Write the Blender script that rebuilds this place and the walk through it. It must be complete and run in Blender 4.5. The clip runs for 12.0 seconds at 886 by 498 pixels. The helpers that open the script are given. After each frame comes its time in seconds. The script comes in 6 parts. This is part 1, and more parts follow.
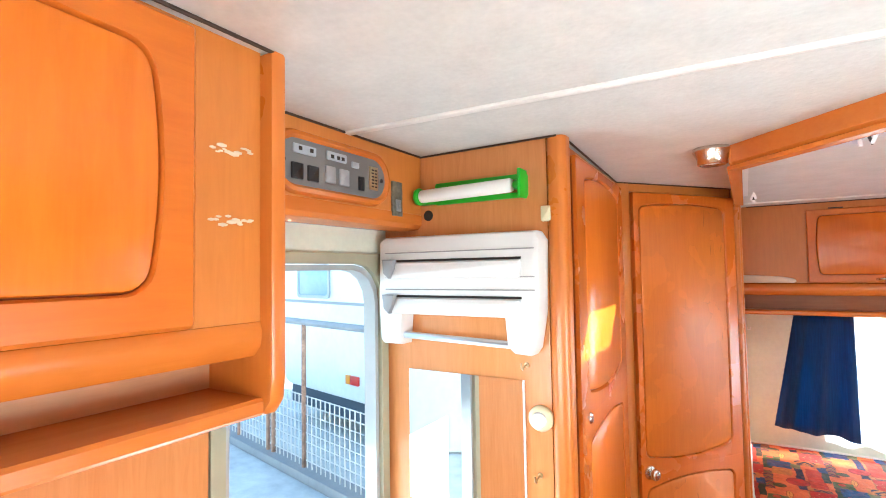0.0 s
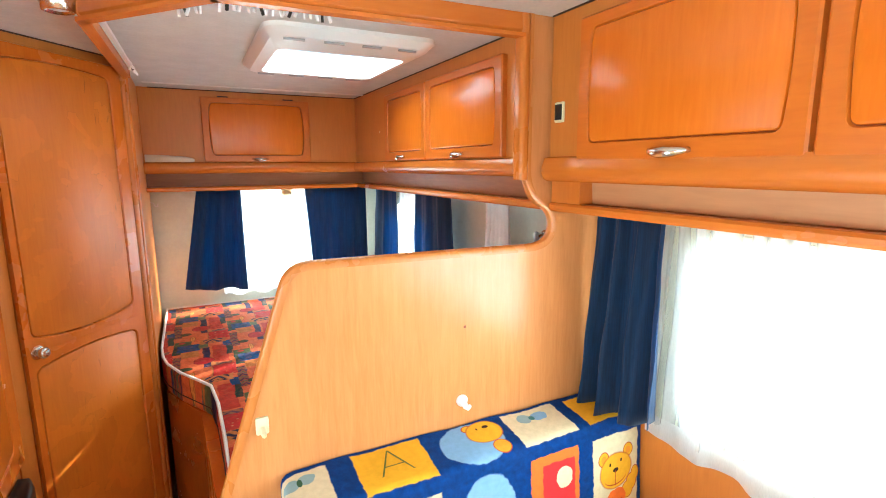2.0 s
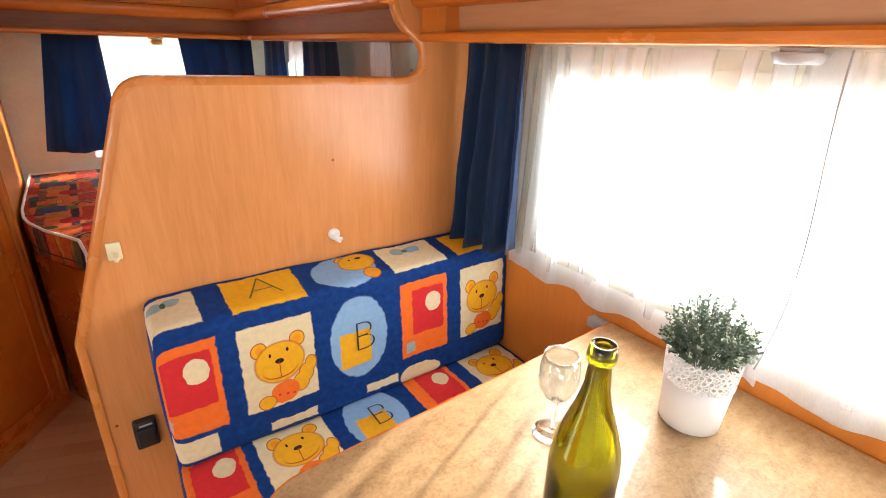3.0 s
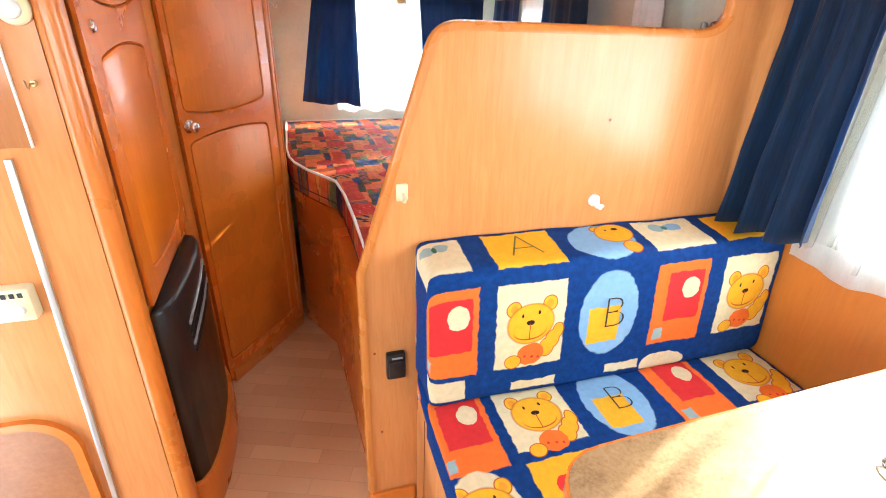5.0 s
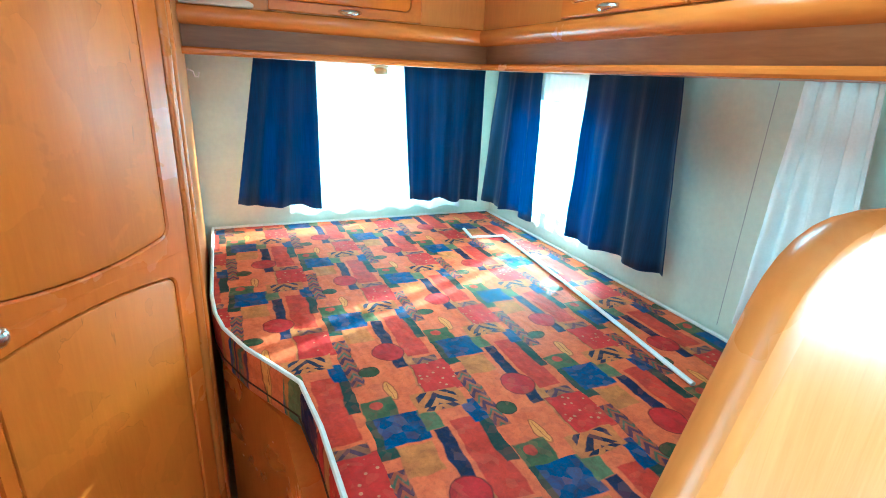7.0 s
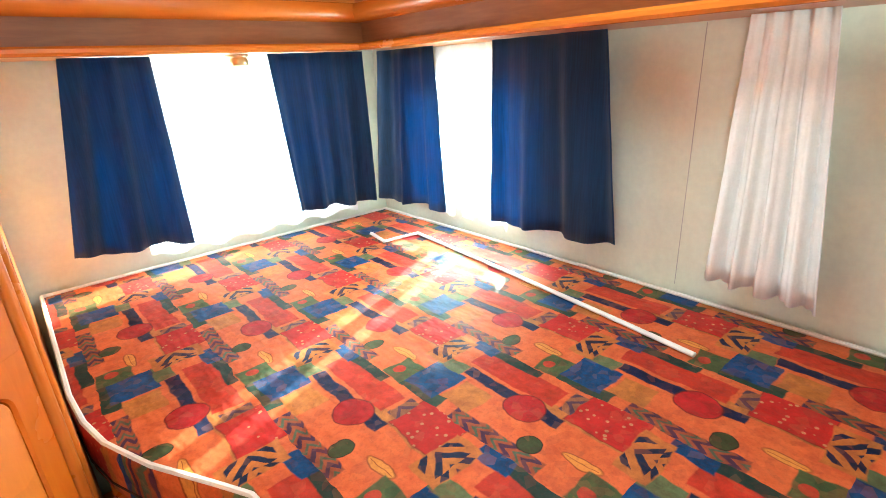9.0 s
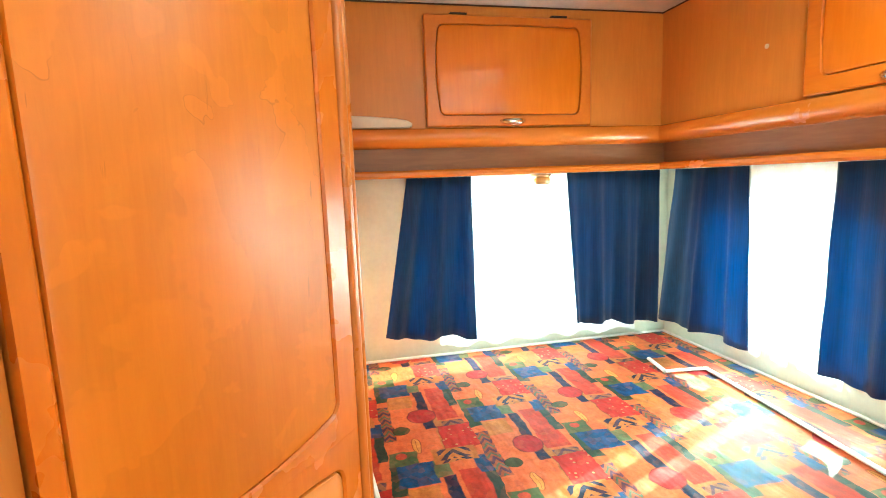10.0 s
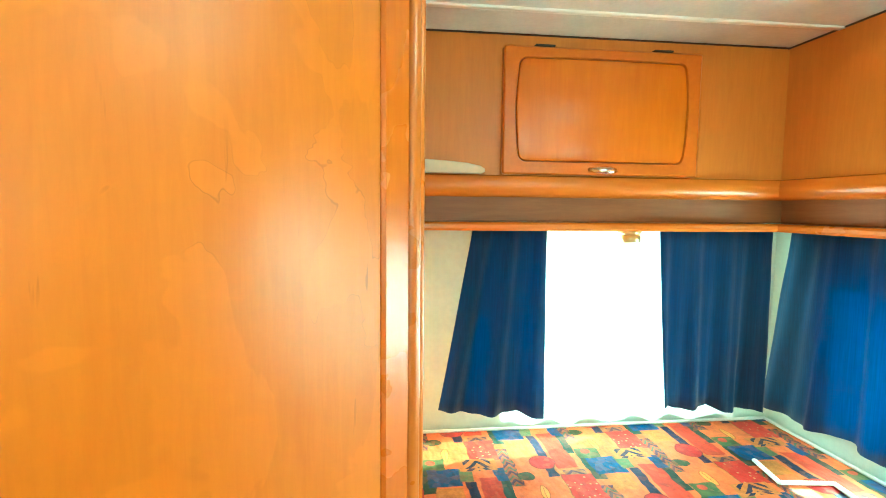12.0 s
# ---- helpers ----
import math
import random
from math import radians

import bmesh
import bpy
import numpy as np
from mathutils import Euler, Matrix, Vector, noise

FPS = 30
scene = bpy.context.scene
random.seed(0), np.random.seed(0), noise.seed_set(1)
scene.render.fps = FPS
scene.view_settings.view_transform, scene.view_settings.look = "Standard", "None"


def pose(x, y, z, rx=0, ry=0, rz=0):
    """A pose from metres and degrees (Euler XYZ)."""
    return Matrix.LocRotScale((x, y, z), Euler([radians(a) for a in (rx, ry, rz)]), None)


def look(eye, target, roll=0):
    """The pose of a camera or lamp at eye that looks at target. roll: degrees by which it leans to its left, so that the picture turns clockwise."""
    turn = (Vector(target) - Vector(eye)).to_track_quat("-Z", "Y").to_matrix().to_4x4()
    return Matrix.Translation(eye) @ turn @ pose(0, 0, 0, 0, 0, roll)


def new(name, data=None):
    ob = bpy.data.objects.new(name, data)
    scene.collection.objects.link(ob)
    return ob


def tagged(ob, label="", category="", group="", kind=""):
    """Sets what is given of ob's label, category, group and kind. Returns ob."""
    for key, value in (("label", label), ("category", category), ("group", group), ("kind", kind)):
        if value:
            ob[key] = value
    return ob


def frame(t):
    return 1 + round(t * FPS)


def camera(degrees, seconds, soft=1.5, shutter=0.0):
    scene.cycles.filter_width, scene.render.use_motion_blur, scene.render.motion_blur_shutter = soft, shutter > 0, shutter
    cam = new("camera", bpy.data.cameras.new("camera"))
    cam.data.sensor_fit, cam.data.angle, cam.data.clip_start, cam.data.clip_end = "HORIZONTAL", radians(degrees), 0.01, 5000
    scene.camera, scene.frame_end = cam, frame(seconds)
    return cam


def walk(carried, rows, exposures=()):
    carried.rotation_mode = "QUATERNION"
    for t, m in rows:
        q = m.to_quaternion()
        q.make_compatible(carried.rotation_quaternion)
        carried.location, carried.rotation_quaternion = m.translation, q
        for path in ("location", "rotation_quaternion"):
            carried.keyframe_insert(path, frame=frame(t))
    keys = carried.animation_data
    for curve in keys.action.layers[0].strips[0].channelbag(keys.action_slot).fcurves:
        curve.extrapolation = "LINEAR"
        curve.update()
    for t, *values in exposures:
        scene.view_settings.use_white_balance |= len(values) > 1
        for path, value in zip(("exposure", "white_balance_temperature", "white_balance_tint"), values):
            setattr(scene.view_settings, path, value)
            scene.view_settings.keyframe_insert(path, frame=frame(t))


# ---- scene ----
cam = camera(83.8, 12.0, 1.0)
PATH = [
    (0, (0.401, 0.335, 1.670), (-0.631, 2.046, 1.757), -0.9),
    (0.5, (0.441, 0.396, 1.664), (-0.165, 2.301, 1.734), -1.4),
    (1, (0.456, 0.380, 1.650), (0.365, 2.378, 1.652), -2.0),
    (1.5, (0.480, 0.295, 1.625), (0.931, 2.238, 1.474), -1.6),
    (2, (0.580, 0.226, 1.569), (1.469, 1.986, 1.235), -0.3),
    (2.5, (0.664, 0.144, 1.496), (1.757, 1.727, 0.946), 0.6),
    (2.7, (0.683, 0.102, 1.467), (1.800, 1.632, 0.824), 0.8),
    (4.3, (0.534, 0.108, 1.349), (1.276, 1.708, 0.406), 1.0),
    (4.5, (0.504, 0.158, 1.355), (1.187, 1.797, 0.434), 1.2),
    (5, (0.465, 0.261, 1.376), (0.984, 1.989, 0.513), 1.6),
    (5.5, (0.485, 0.500, 1.371), (0.894, 2.298, 0.598), 2.3),
    (6, (0.539, 0.768, 1.395), (0.974, 2.586, 0.683), 3.6),
    (6.5, (0.525, 0.962, 1.392), (1.114, 2.750, 0.714), 4.3),
    (7, (0.485, 1.167, 1.423), (1.255, 2.887, 0.757), 2.9),
    (8.8, (0.437, 1.448, 1.396), (1.684, 2.822, 0.649), -2.4),
    (9, (0.446, 1.468, 1.380), (1.662, 2.896, 0.686), -2.9),
    (9.5, (0.448, 1.523, 1.385), (1.298, 3.267, 0.901), -3.9),
    (10, (0.370, 1.545, 1.436), (0.786, 3.482, 1.160), -2.1),
    (10.5, (0.348, 1.620, 1.472), (0.651, 3.589, 1.288), 1.6),
    (11, (0.352, 1.718, 1.480), (0.663, 3.685, 1.300), 2.6),
    (11.5, (0.351, 1.783, 1.488), (0.656, 3.750, 1.299), 1.9),
    (12, (0.357, 1.768, 1.506), (0.587, 3.747, 1.337), 0.6),
]
EXPOSURES = [(0.0, 2.08, 5450, -4), (0.5, 1.68, 5450, 0), (1.0, 1.6, 5600, 4), (1.5, 2.0, 5350, -6), (2.0, 1.8, 5450, -10), (2.5, 1.15, 6500, 10), (2.7, 0.95, 6500, 10), (4.3, 1.0, 6300, 14), (4.5, 1.1, 6300, 14), (5.0, 1.78, 5750, 0), (5.5, 1.9, 5350, -10), (6.0, 1.98, 4800, -16), (6.5, 1.8, 3800, -38), (7.0, 2.2, 3850, -40), (9.0, 2.42, 5750, -14), (9.5, 2.45, 5800, -10), (10.0, 2.52, 5700, -28), (10.5, 2.68, 5150, -54), (11.5, 2.65, 4900, -58), (12.0, 2.7, 4900, -63)]
walk(cam, [(t, look(eye, target, roll)) for t, eye, target, roll in PATH], EXPOSURES)

# ---- world, sun, window light ----
SUN_TO = Vector((0.84, 0.345, 0.385)).normalized()
world = bpy.data.worlds.new("sky")
scene.world = world
world.use_nodes = True
wn = world.node_tree.nodes
wl = world.node_tree.links
sky = wn.new("ShaderNodeTexSky")
sky.sky_type = 'NISHITA'
sky.sun_disc = False
sky.sun_elevation = math.asin(SUN_TO.z)
sky.sun_rotation = math.atan2(SUN_TO.x, SUN_TO.y)
wl.new(sky.outputs[0], wn["Background"].inputs[0])
wn["Background"].inputs[1].default_value = 0.15

sun = bpy.data.lights.new("sun", 'SUN')
sun.energy = 5.0
sun.angle = radians(0.53)
sun.color = (1.0, 0.93, 0.82)
new("sun", sun).matrix_basis = look(SUN_TO * 30, (0, 0, 0))


def window_light(name, at, toward, w, h, power, color=(1.0, 1.0, 1.0)):
    """The sky's light in a window opening."""
    li = bpy.data.lights.new(name, 'AREA')
    li.shape = 'RECTANGLE'
    li.size, li.size_y, li.energy, li.color = w, h, power, color
    m = look(at, Vector(at) + Vector(toward))
    ob = new(name, li)
    ob.matrix_basis = m
    return ob


window_light("dinette_window_light", (1.728, 0.33, 1.14), (-1, 0, 0), 1.36, 0.45, 8.0, (0.93, 0.97, 1.0))
window_light("rear_window_light", (1.03, 3.358, 1.16), (0, -1, 0), 0.74, 0.54, 2.1, (0.95, 0.98, 1.0))
window_light("bed_window_light", (1.728, 2.74, 1.12), (-1, 0, 0), 0.62, 0.46, 2.0, (0.95, 0.98, 1.0))
# Fill lamps in two unseen, added windows: front and kitchen.
window_light("front_fill_light", (0.62, -1.73, 1.22), (0, 1, 0), 1.50, 0.62, 1.5, (1.0, 0.97, 0.92))
window_light("kitchen_fill_light", (-0.388, -0.30, 1.20), (1, 0, 0), 0.90, 0.42, 10.0, (1.0, 0.98, 0.95))
window_light("doorway_light", (-0.44, 1.07, 0.62), (1, 0, 0), 0.38, 1.15, 2.2, (0.95, 0.98, 1.0))
window_light("roof_hatch_light", (1.04, 1.99, 2.005), (0, 0, -1), 0.38, 0.38, 1.6)


# ---- materials ----
def material(name):
    m = bpy.data.materials.new(name)
    m.use_nodes = True
    nt = m.node_tree
    return m, nt, nt.nodes["Principled BSDF"]


class G:
    """Short hand for node arithmetic."""

    def __init__(self, nt):
        self.nt = nt

    def node(self, kind, **sets):
        n = self.nt.nodes.new(kind)
        for k, v in sets.items():
            n.inputs[k].default_value = v
        return n

    def put(self, sock, v):
        if isinstance(v, bpy.types.NodeSocket):
            self.nt.links.new(v, sock)
        elif v is not None:
            sock.default_value = v

    def m(self, op, a, b=0.0, c=0.0, clamp=False):
        n = self.nt.nodes.new("ShaderNodeMath")
        n.operation, n.use_clamp = op, clamp
        self.put(n.inputs[0], a)
        self.put(n.inputs[1], b)
        self.put(n.inputs[2], c)
        return n.outputs[0]

    def mix(self, f, a, b, blend='MIX'):
        n = self.nt.nodes.new("ShaderNodeMix")
        n.data_type, n.blend_type = 'RGBA', blend
        self.put(n.inputs[0], f)
        self.put(n.inputs[6], (*a, 1) if isinstance(a, tuple) else a)
        self.put(n.inputs[7], (*b, 1) if isinstance(b, tuple) else b)
        return n.outputs[2]

    def coords(self, which="Object", scale=(1, 1, 1), rot=(0, 0, 0)):
        t = self.nt.nodes.new("ShaderNodeTexCoord")
        mp = self.nt.nodes.new("ShaderNodeMapping")
        mp.inputs["Scale"].default_value = scale
        mp.inputs["Rotation"].default_value = rot
        self.nt.links.new(t.outputs[which], mp.inputs[0])
        return mp.outputs[0]

    def noise(self, vec, scale, detail=3.0, rough=0.5, dist=0.0):
        n = self.nt.nodes.new("ShaderNodeTexNoise")
        self.nt.links.new(vec, n.inputs["Vector"])
        n.inputs["Scale"].default_value = scale
        n.inputs["Detail"].default_value = detail
        n.inputs["Roughness"].default_value = rough
        n.inputs["Distortion"].default_value = dist
        return n.outputs[0]

    def ramp(self, v, stops):
        n = self.nt.nodes.new("ShaderNodeValToRGB")
        while len(n.color_ramp.elements) < len(stops):
            n.color_ramp.elements.new(0.5)
        for e, (p, c) in zip(n.color_ramp.elements, stops):
            e.position, e.color = p, (*c, 1)
        self.put(n.inputs[0], v)
        return n.outputs[0]

    def bump(self, h, strength, dist=0.01):
        n = self.nt.nodes.new("ShaderNodeBump")
        n.inputs["Strength"].default_value = strength
        n.inputs["Distance"].default_value = dist
        self.put(n.inputs["Height"], h)
        return n.outputs[0]

    def xyz(self, vec):
        n = self.nt.nodes.new("ShaderNodeSeparateXYZ")
        self.nt.links.new(vec, n.inputs[0])
        return n.outputs

    def step(self, v, edge, soft):
        """1 where v is under edge."""
        n = self.nt.nodes.new("ShaderNodeMapRange")
        n.interpolation_type = 'SMOOTHSTEP'
        self.put(n.inputs["Value"], v)
        for k, x in (("From Min", edge - soft), ("From Max", edge + soft), ("To Min", 1.0), ("To Max", 0.0)):
            n.inputs[k].default_value = x
        return n.outputs[0]

    def rect(self, u, v, cu, cv, hu, hv, soft=0.002):
        a = self.m('SUBTRACT', self.m('ABSOLUTE', self.m('SUBTRACT', u, cu)), hu)
        b = self.m('SUBTRACT', self.m('ABSOLUTE', self.m('SUBTRACT', v, cv)), hv)
        return self.step(self.m('MAXIMUM', a, b), 0.0, soft)

    def oval(self, u, v, cu, cv, ru, rv, soft=0.03):
        a = self.m('DIVIDE', self.m('SUBTRACT', u, cu), ru)
        b = self.m('DIVIDE', self.m('SUBTRACT', v, cv), rv)
        d = self.m('SQRT', self.m('ADD', self.m('MULTIPLY', a, a), self.m('MULTIPLY', b, b)))
        return self.step(d, 1.0, soft)


def wood(name, dark, light, grain='Z', rough=0.32, stretch=9.0, coat=0.0, worn=False, relief=0.06):
    m, nt, b = material(name)
    g = G(nt)
    k = {'X': (1, stretch, stretch), 'Y': (stretch, 1, stretch), 'Z': (stretch, stretch, 1)}[grain]
    v = g.coords("Object", k)
    fine = g.noise(v, 9.0, 6.0, 0.62, 0.6)
    broad = g.noise(g.coords("Object", tuple(0.35 * q + 0.65 for q in k)), 2.2, 3.0, 0.5, 0.8)
    f = g.m('ADD', g.m('MULTIPLY', fine, 0.6), g.m('MULTIPLY', broad, 0.4))
    col = g.ramp(f, [(0.33, dark), (0.66, light)])
    if worn:
        s = g.noise(g.coords("Object"), 6.5, 4.0, 0.5, 0.4)
        col = g.mix(g.m('MULTIPLY', g.step(s, 0.48, 0.01), 0.20), col, tuple(min(1.0, 1.35 * q) for q in light))
        rim = g.m('ABSOLUTE', g.m('SUBTRACT', s, 0.48))
        patchy = g.step(g.noise(g.coords("Object"), 5.0, 2.0), 0.42, 0.06)
        col = g.mix(g.m('MULTIPLY', g.m('MULTIPLY', g.step(rim, 0.002, 0.002), patchy), 0.40), col, tuple(0.45 * q for q in dark))
        chip = g.noise(g.coords("Object", (90, 90, 9)), 1.0, 3.0, 0.6)
        col = g.mix(g.m('MULTIPLY', g.m('MULTIPLY', g.step(chip, 0.32, 0.02), patchy), 0.5), col, tuple(0.4 * q for q in dark))
    rnd = nt.nodes.new("ShaderNodeObjectInfo").outputs["Random"]
    hsv = nt.nodes.new("ShaderNodeHueSaturation")
    g.put(hsv.inputs["Value"], g.m('ADD', g.m('MULTIPLY', rnd, 0.10), 0.95))
    nt.links.new(col, hsv.inputs["Color"])
    nt.links.new(hsv.outputs[0], b.inputs["Base Color"])
    blot = g.noise(g.coords("Object"), 5.0, 4.0, 0.6, 0.3)
    g.put(b.inputs["Roughness"], g.m('ADD', g.m('MULTIPLY', blot, 0.07), rough - 0.035))
    g.put(b.inputs["Normal"], g.bump(fine, relief, 0.002))
    b.inputs["Coat Weight"].default_value = coat
    b.inputs["Coat Roughness"].default_value = 0.12
    return m


def plain(name, color, rough=0.5, metal=0.0, vary=0.06, scale=14.0, bump=0.05, spec=0.5):
    m, nt, b = material(name)
    g = G(nt)
    n1 = g.noise(g.coords(), scale, 4.0, 0.6)
    n2 = g.noise(g.coords(), scale * 0.17, 2.0, 0.5)
    f = g.m('ADD', g.m('MULTIPLY', n1, 0.5), g.m('MULTIPLY', n2, 0.5))
    lo = tuple(c * (1 - 2 * vary) for c in color)
    hi = tuple(min(1.0, c * (1 + 2 * vary)) for c in color)
    nt.links.new(g.ramp(f, [(0.3, lo), (0.7, hi)]), b.inputs["Base Color"])
    g.put(b.inputs["Roughness"], g.m('ADD', g.m('MULTIPLY', n1, 0.12), rough - 0.06))
    b.inputs["Metallic"].default_value = metal
    b.inputs["Specular IOR Level"].default_value = spec
    if bump:
        g.put(b.inputs["Normal"], g.bump(n1, bump, 0.003))
    return m


WOOD_DOOR = wood("orange_lacquered_wood", (0.539, 0.125, 0.009), (0.618, 0.160, 0.013), 'Z', 0.27)
WOOD_PANEL = wood("bright_orange_veneer", (0.597, 0.141, 0.007), (0.670, 0.175, 0.011), 'Z', 0.24)
WOOD_WORN = wood("worn_orange_lacquered_wood", (0.575, 0.150, 0.009), (0.655, 0.190, 0.014), 'Z', 0.40, worn=True)
WOOD_DOOR_H = wood("orange_lacquered_wood_flat_grain", (0.524, 0.123, 0.009), (0.608, 0.160, 0.013), 'Y', 0.30)
WOOD_FACE = wood("honey_wood_veneer", (0.514, 0.164, 0.025), (0.593, 0.205, 0.034), 'Z', 0.34)
WOOD_RAIL_Y = wood("orange_wood_rail", (0.544, 0.147, 0.017), (0.604, 0.178, 0.023), 'Y', 0.26, relief=0.012)
WOOD_RAIL_X = wood("orange_wood_rail_across", (0.544, 0.147, 0.017), (0.604, 0.178, 0.023), 'X', 0.26, relief=0.012)
WOOD_TRIM = wood("orange_wood_edge", (0.529, 0.149, 0.019), (0.593, 0.182, 0.025), 'Z', 0.28)
WOOD_LIGHT = wood("beech_veneer", (0.56, 0.222, 0.070), (0.67, 0.285, 0.100), 'Z', 0.24, 12.0)
WOOD_LIGHT.node_tree.nodes["Principled BSDF"].inputs["Specular IOR Level"].default_value = 0.34
WOOD_EDGE = wood("beech_edging", (0.52, 0.170, 0.032), (0.60, 0.215, 0.046), 'Z', 0.27)
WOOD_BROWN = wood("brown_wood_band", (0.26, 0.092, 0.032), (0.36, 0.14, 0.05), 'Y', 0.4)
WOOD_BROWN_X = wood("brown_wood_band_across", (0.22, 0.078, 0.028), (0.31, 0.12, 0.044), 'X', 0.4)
WOOD_NICHE = wood("pale_shelf_back", (0.50, 0.235, 0.10), (0.58, 0.29, 0.13), 'Y', 0.45)
# Darkened wood colour; behind door panels it puts the groove's shade into the colour.
GROOVE = plain("dark_groove", (0.25, 0.048, 0.006), 0.6)
SEALANT = plain("dark_joint", (0.045, 0.022, 0.012), 0.7)
WALL_PALE = plain("pale_wall_covering", (0.71, 0.75, 0.64), 0.6, vary=0.04, scale=60, bump=0.12)
CEIL = plain("textured_ceiling_board", (0.63, 0.635, 0.62), 0.62, vary=0.05, scale=90, bump=0.3)
STRIP = plain("white_joint_strip", (0.82, 0.82, 0.80), 0.4)
WHITE_PLASTIC = plain("white_plastic", (0.80, 0.80, 0.80), 0.32, vary=0.02)
GREY_PLASTIC = plain("grey_plastic", (0.33, 0.33, 0.34), 0.4, vary=0.03)
CREAM_PLASTIC = plain("cream_plastic", (0.74, 0.66, 0.42), 0.35, vary=0.04)
BLACK_PLASTIC = plain("black_plastic", (0.012, 0.012, 0.013), 0.35, vary=0.1)
GREEN_PLASTIC = plain("bright_green_plastic", (0.05, 0.45, 0.02), 0.3, vary=0.05)
CHROME = plain("brushed_nickel", (0.72, 0.69, 0.64), 0.22, 1.0, vary=0.05)
BRASS = plain("dull_brass", (0.62, 0.50, 0.30), 0.3, 1.0, vary=0.08)
SILVER = plain("grey_panel_face", (0.20, 0.195, 0.19), 0.45, 0.2, vary=0.04)
OLIVE_INK = plain("olive_printed_line", (0.12, 0.13, 0.02), 0.8)
LEGEND = plain("pale_blue_legend", (0.42, 0.47, 0.52), 0.4, vary=0.05)
MODULE = plain("speckled_olive_plastic", (0.13, 0.12, 0.085), 0.5, vary=0.4, scale=120)
RUBBER_SEAL = plain("olive_grey_seal", (0.38, 0.37, 0.26), 0.6, vary=0.06)
GLUE = plain("dried_white_glue", (0.70, 0.58, 0.45), 0.6, vary=0.1)
PIPING = plain("white_piping", (0.78, 0.76, 0.72), 0.7, vary=0.05, scale=160, bump=0.5)
CLOTH_WHITE = plain("white_cotton", (0.86, 0.88, 0.88), 0.85, vary=0.03, scale=200, bump=0.2)
PAPER = plain("paper_roll", (0.85, 0.84, 0.82), 0.8, vary=0.02)
DARK_VENT = plain("dark_hole", (0.02, 0.015, 0.012), 0.7)
AMBER_LAMP = plain("amber_lamp_plastic", (0.75, 0.28, 0.01), 0.3)
RUST = plain("rusty_steel", (0.42, 0.24, 0.16), 0.7, 0.2, vary=0.3, scale=40)
WIRE = plain("pale_zinc_wire", (0.68, 0.64, 0.58), 0.5, 0.3)
DARK_SKIRT = plain("dark_blue_underside", (0.05, 0.07, 0.10), 0.6)
RED_LAMP = plain("red_lamp_plastic", (0.6, 0.02, 0.015), 0.3)
ALU = plain("aluminium_bar", (0.62, 0.66, 0.70), 0.35, 0.8)
ALU_FRAME = plain("pale_grey_door_frame", (0.40, 0.42, 0.42), 0.4, vary=0.05)
GALV = plain("galvanised_rail", (0.32, 0.31, 0.31), 0.55, 0.2)
CONCRETE = plain("concrete_yard", (0.66, 0.65, 0.62), 0.9, vary=0.12, scale=6, bump=0.4)
VAN_WHITE = plain("white_van_paint", (0.86, 0.86, 0.86), 0.35, vary=0.03)
VAN_GLASS = plain("tinted_van_window", (0.32, 0.42, 0.47), 0.1, vary=0.05)
FOLIAGE = plain("grey_green_leaf", (0.085, 0.130, 0.085), 0.6, vary=0.3, scale=60)
FOLIAGE_PALE = plain("pale_leaf", (0.38, 0.45, 0.34), 0.6, vary=0.25, scale=60)


def mirror_mat():
    m, nt, b = material("mirror_glass")
    b.inputs["Base Color"].default_value = (0.88, 0.89, 0.88, 1)
    b.inputs["Metallic"].default_value = 1.0
    b.inputs["Roughness"].default_value = 0.02
    return m


MIRROR = mirror_mat()


def glass_mat(name, color, rough=0.0, ior=1.48):
    m, nt, b = material(name)
    b.inputs["Base Color"].default_value = (*color, 1)
    b.inputs["Transmission Weight"].default_value = 1.0
    b.inputs["Roughness"].default_value = rough
    b.inputs["IOR"].default_value = ior
    return m


GLASS = glass_mat("clear_glass", (1, 1, 1))


def thin_glass():
    """Thin drinking glass: clear, with gloss that grows towards the rim."""
    m, nt, b = material("thin_clear_glass")
    cl = nt.nodes.new("ShaderNodeBsdfTransparent")
    cl.inputs[0].default_value = (0.80, 0.84, 0.83, 1)
    gs = nt.nodes.new("ShaderNodeBsdfGlossy")
    gs.inputs["Roughness"].default_value = 0.03
    lw = nt.nodes.new("ShaderNodeLayerWeight")
    lw.inputs["Blend"].default_value = 0.28
    mx = nt.nodes.new("ShaderNodeMixShader")
    g = G(nt)
    g.put(mx.inputs[0], g.m('ADD', g.m('MULTIPLY', g.m('POWER', lw.outputs["Facing"], 1.3), 0.90), 0.09))
    nt.links.new(cl.outputs[0], mx.inputs[1])
    nt.links.new(gs.outputs[0], mx.inputs[2])
    nt.links.new(mx.outputs[0], nt.nodes["Material Output"].inputs[0])
    return m


THIN_GLASS = thin_glass()
BOTTLE_GLASS = glass_mat("olive_bottle_glass", (0.44, 0.43, 0.05), 0.02)


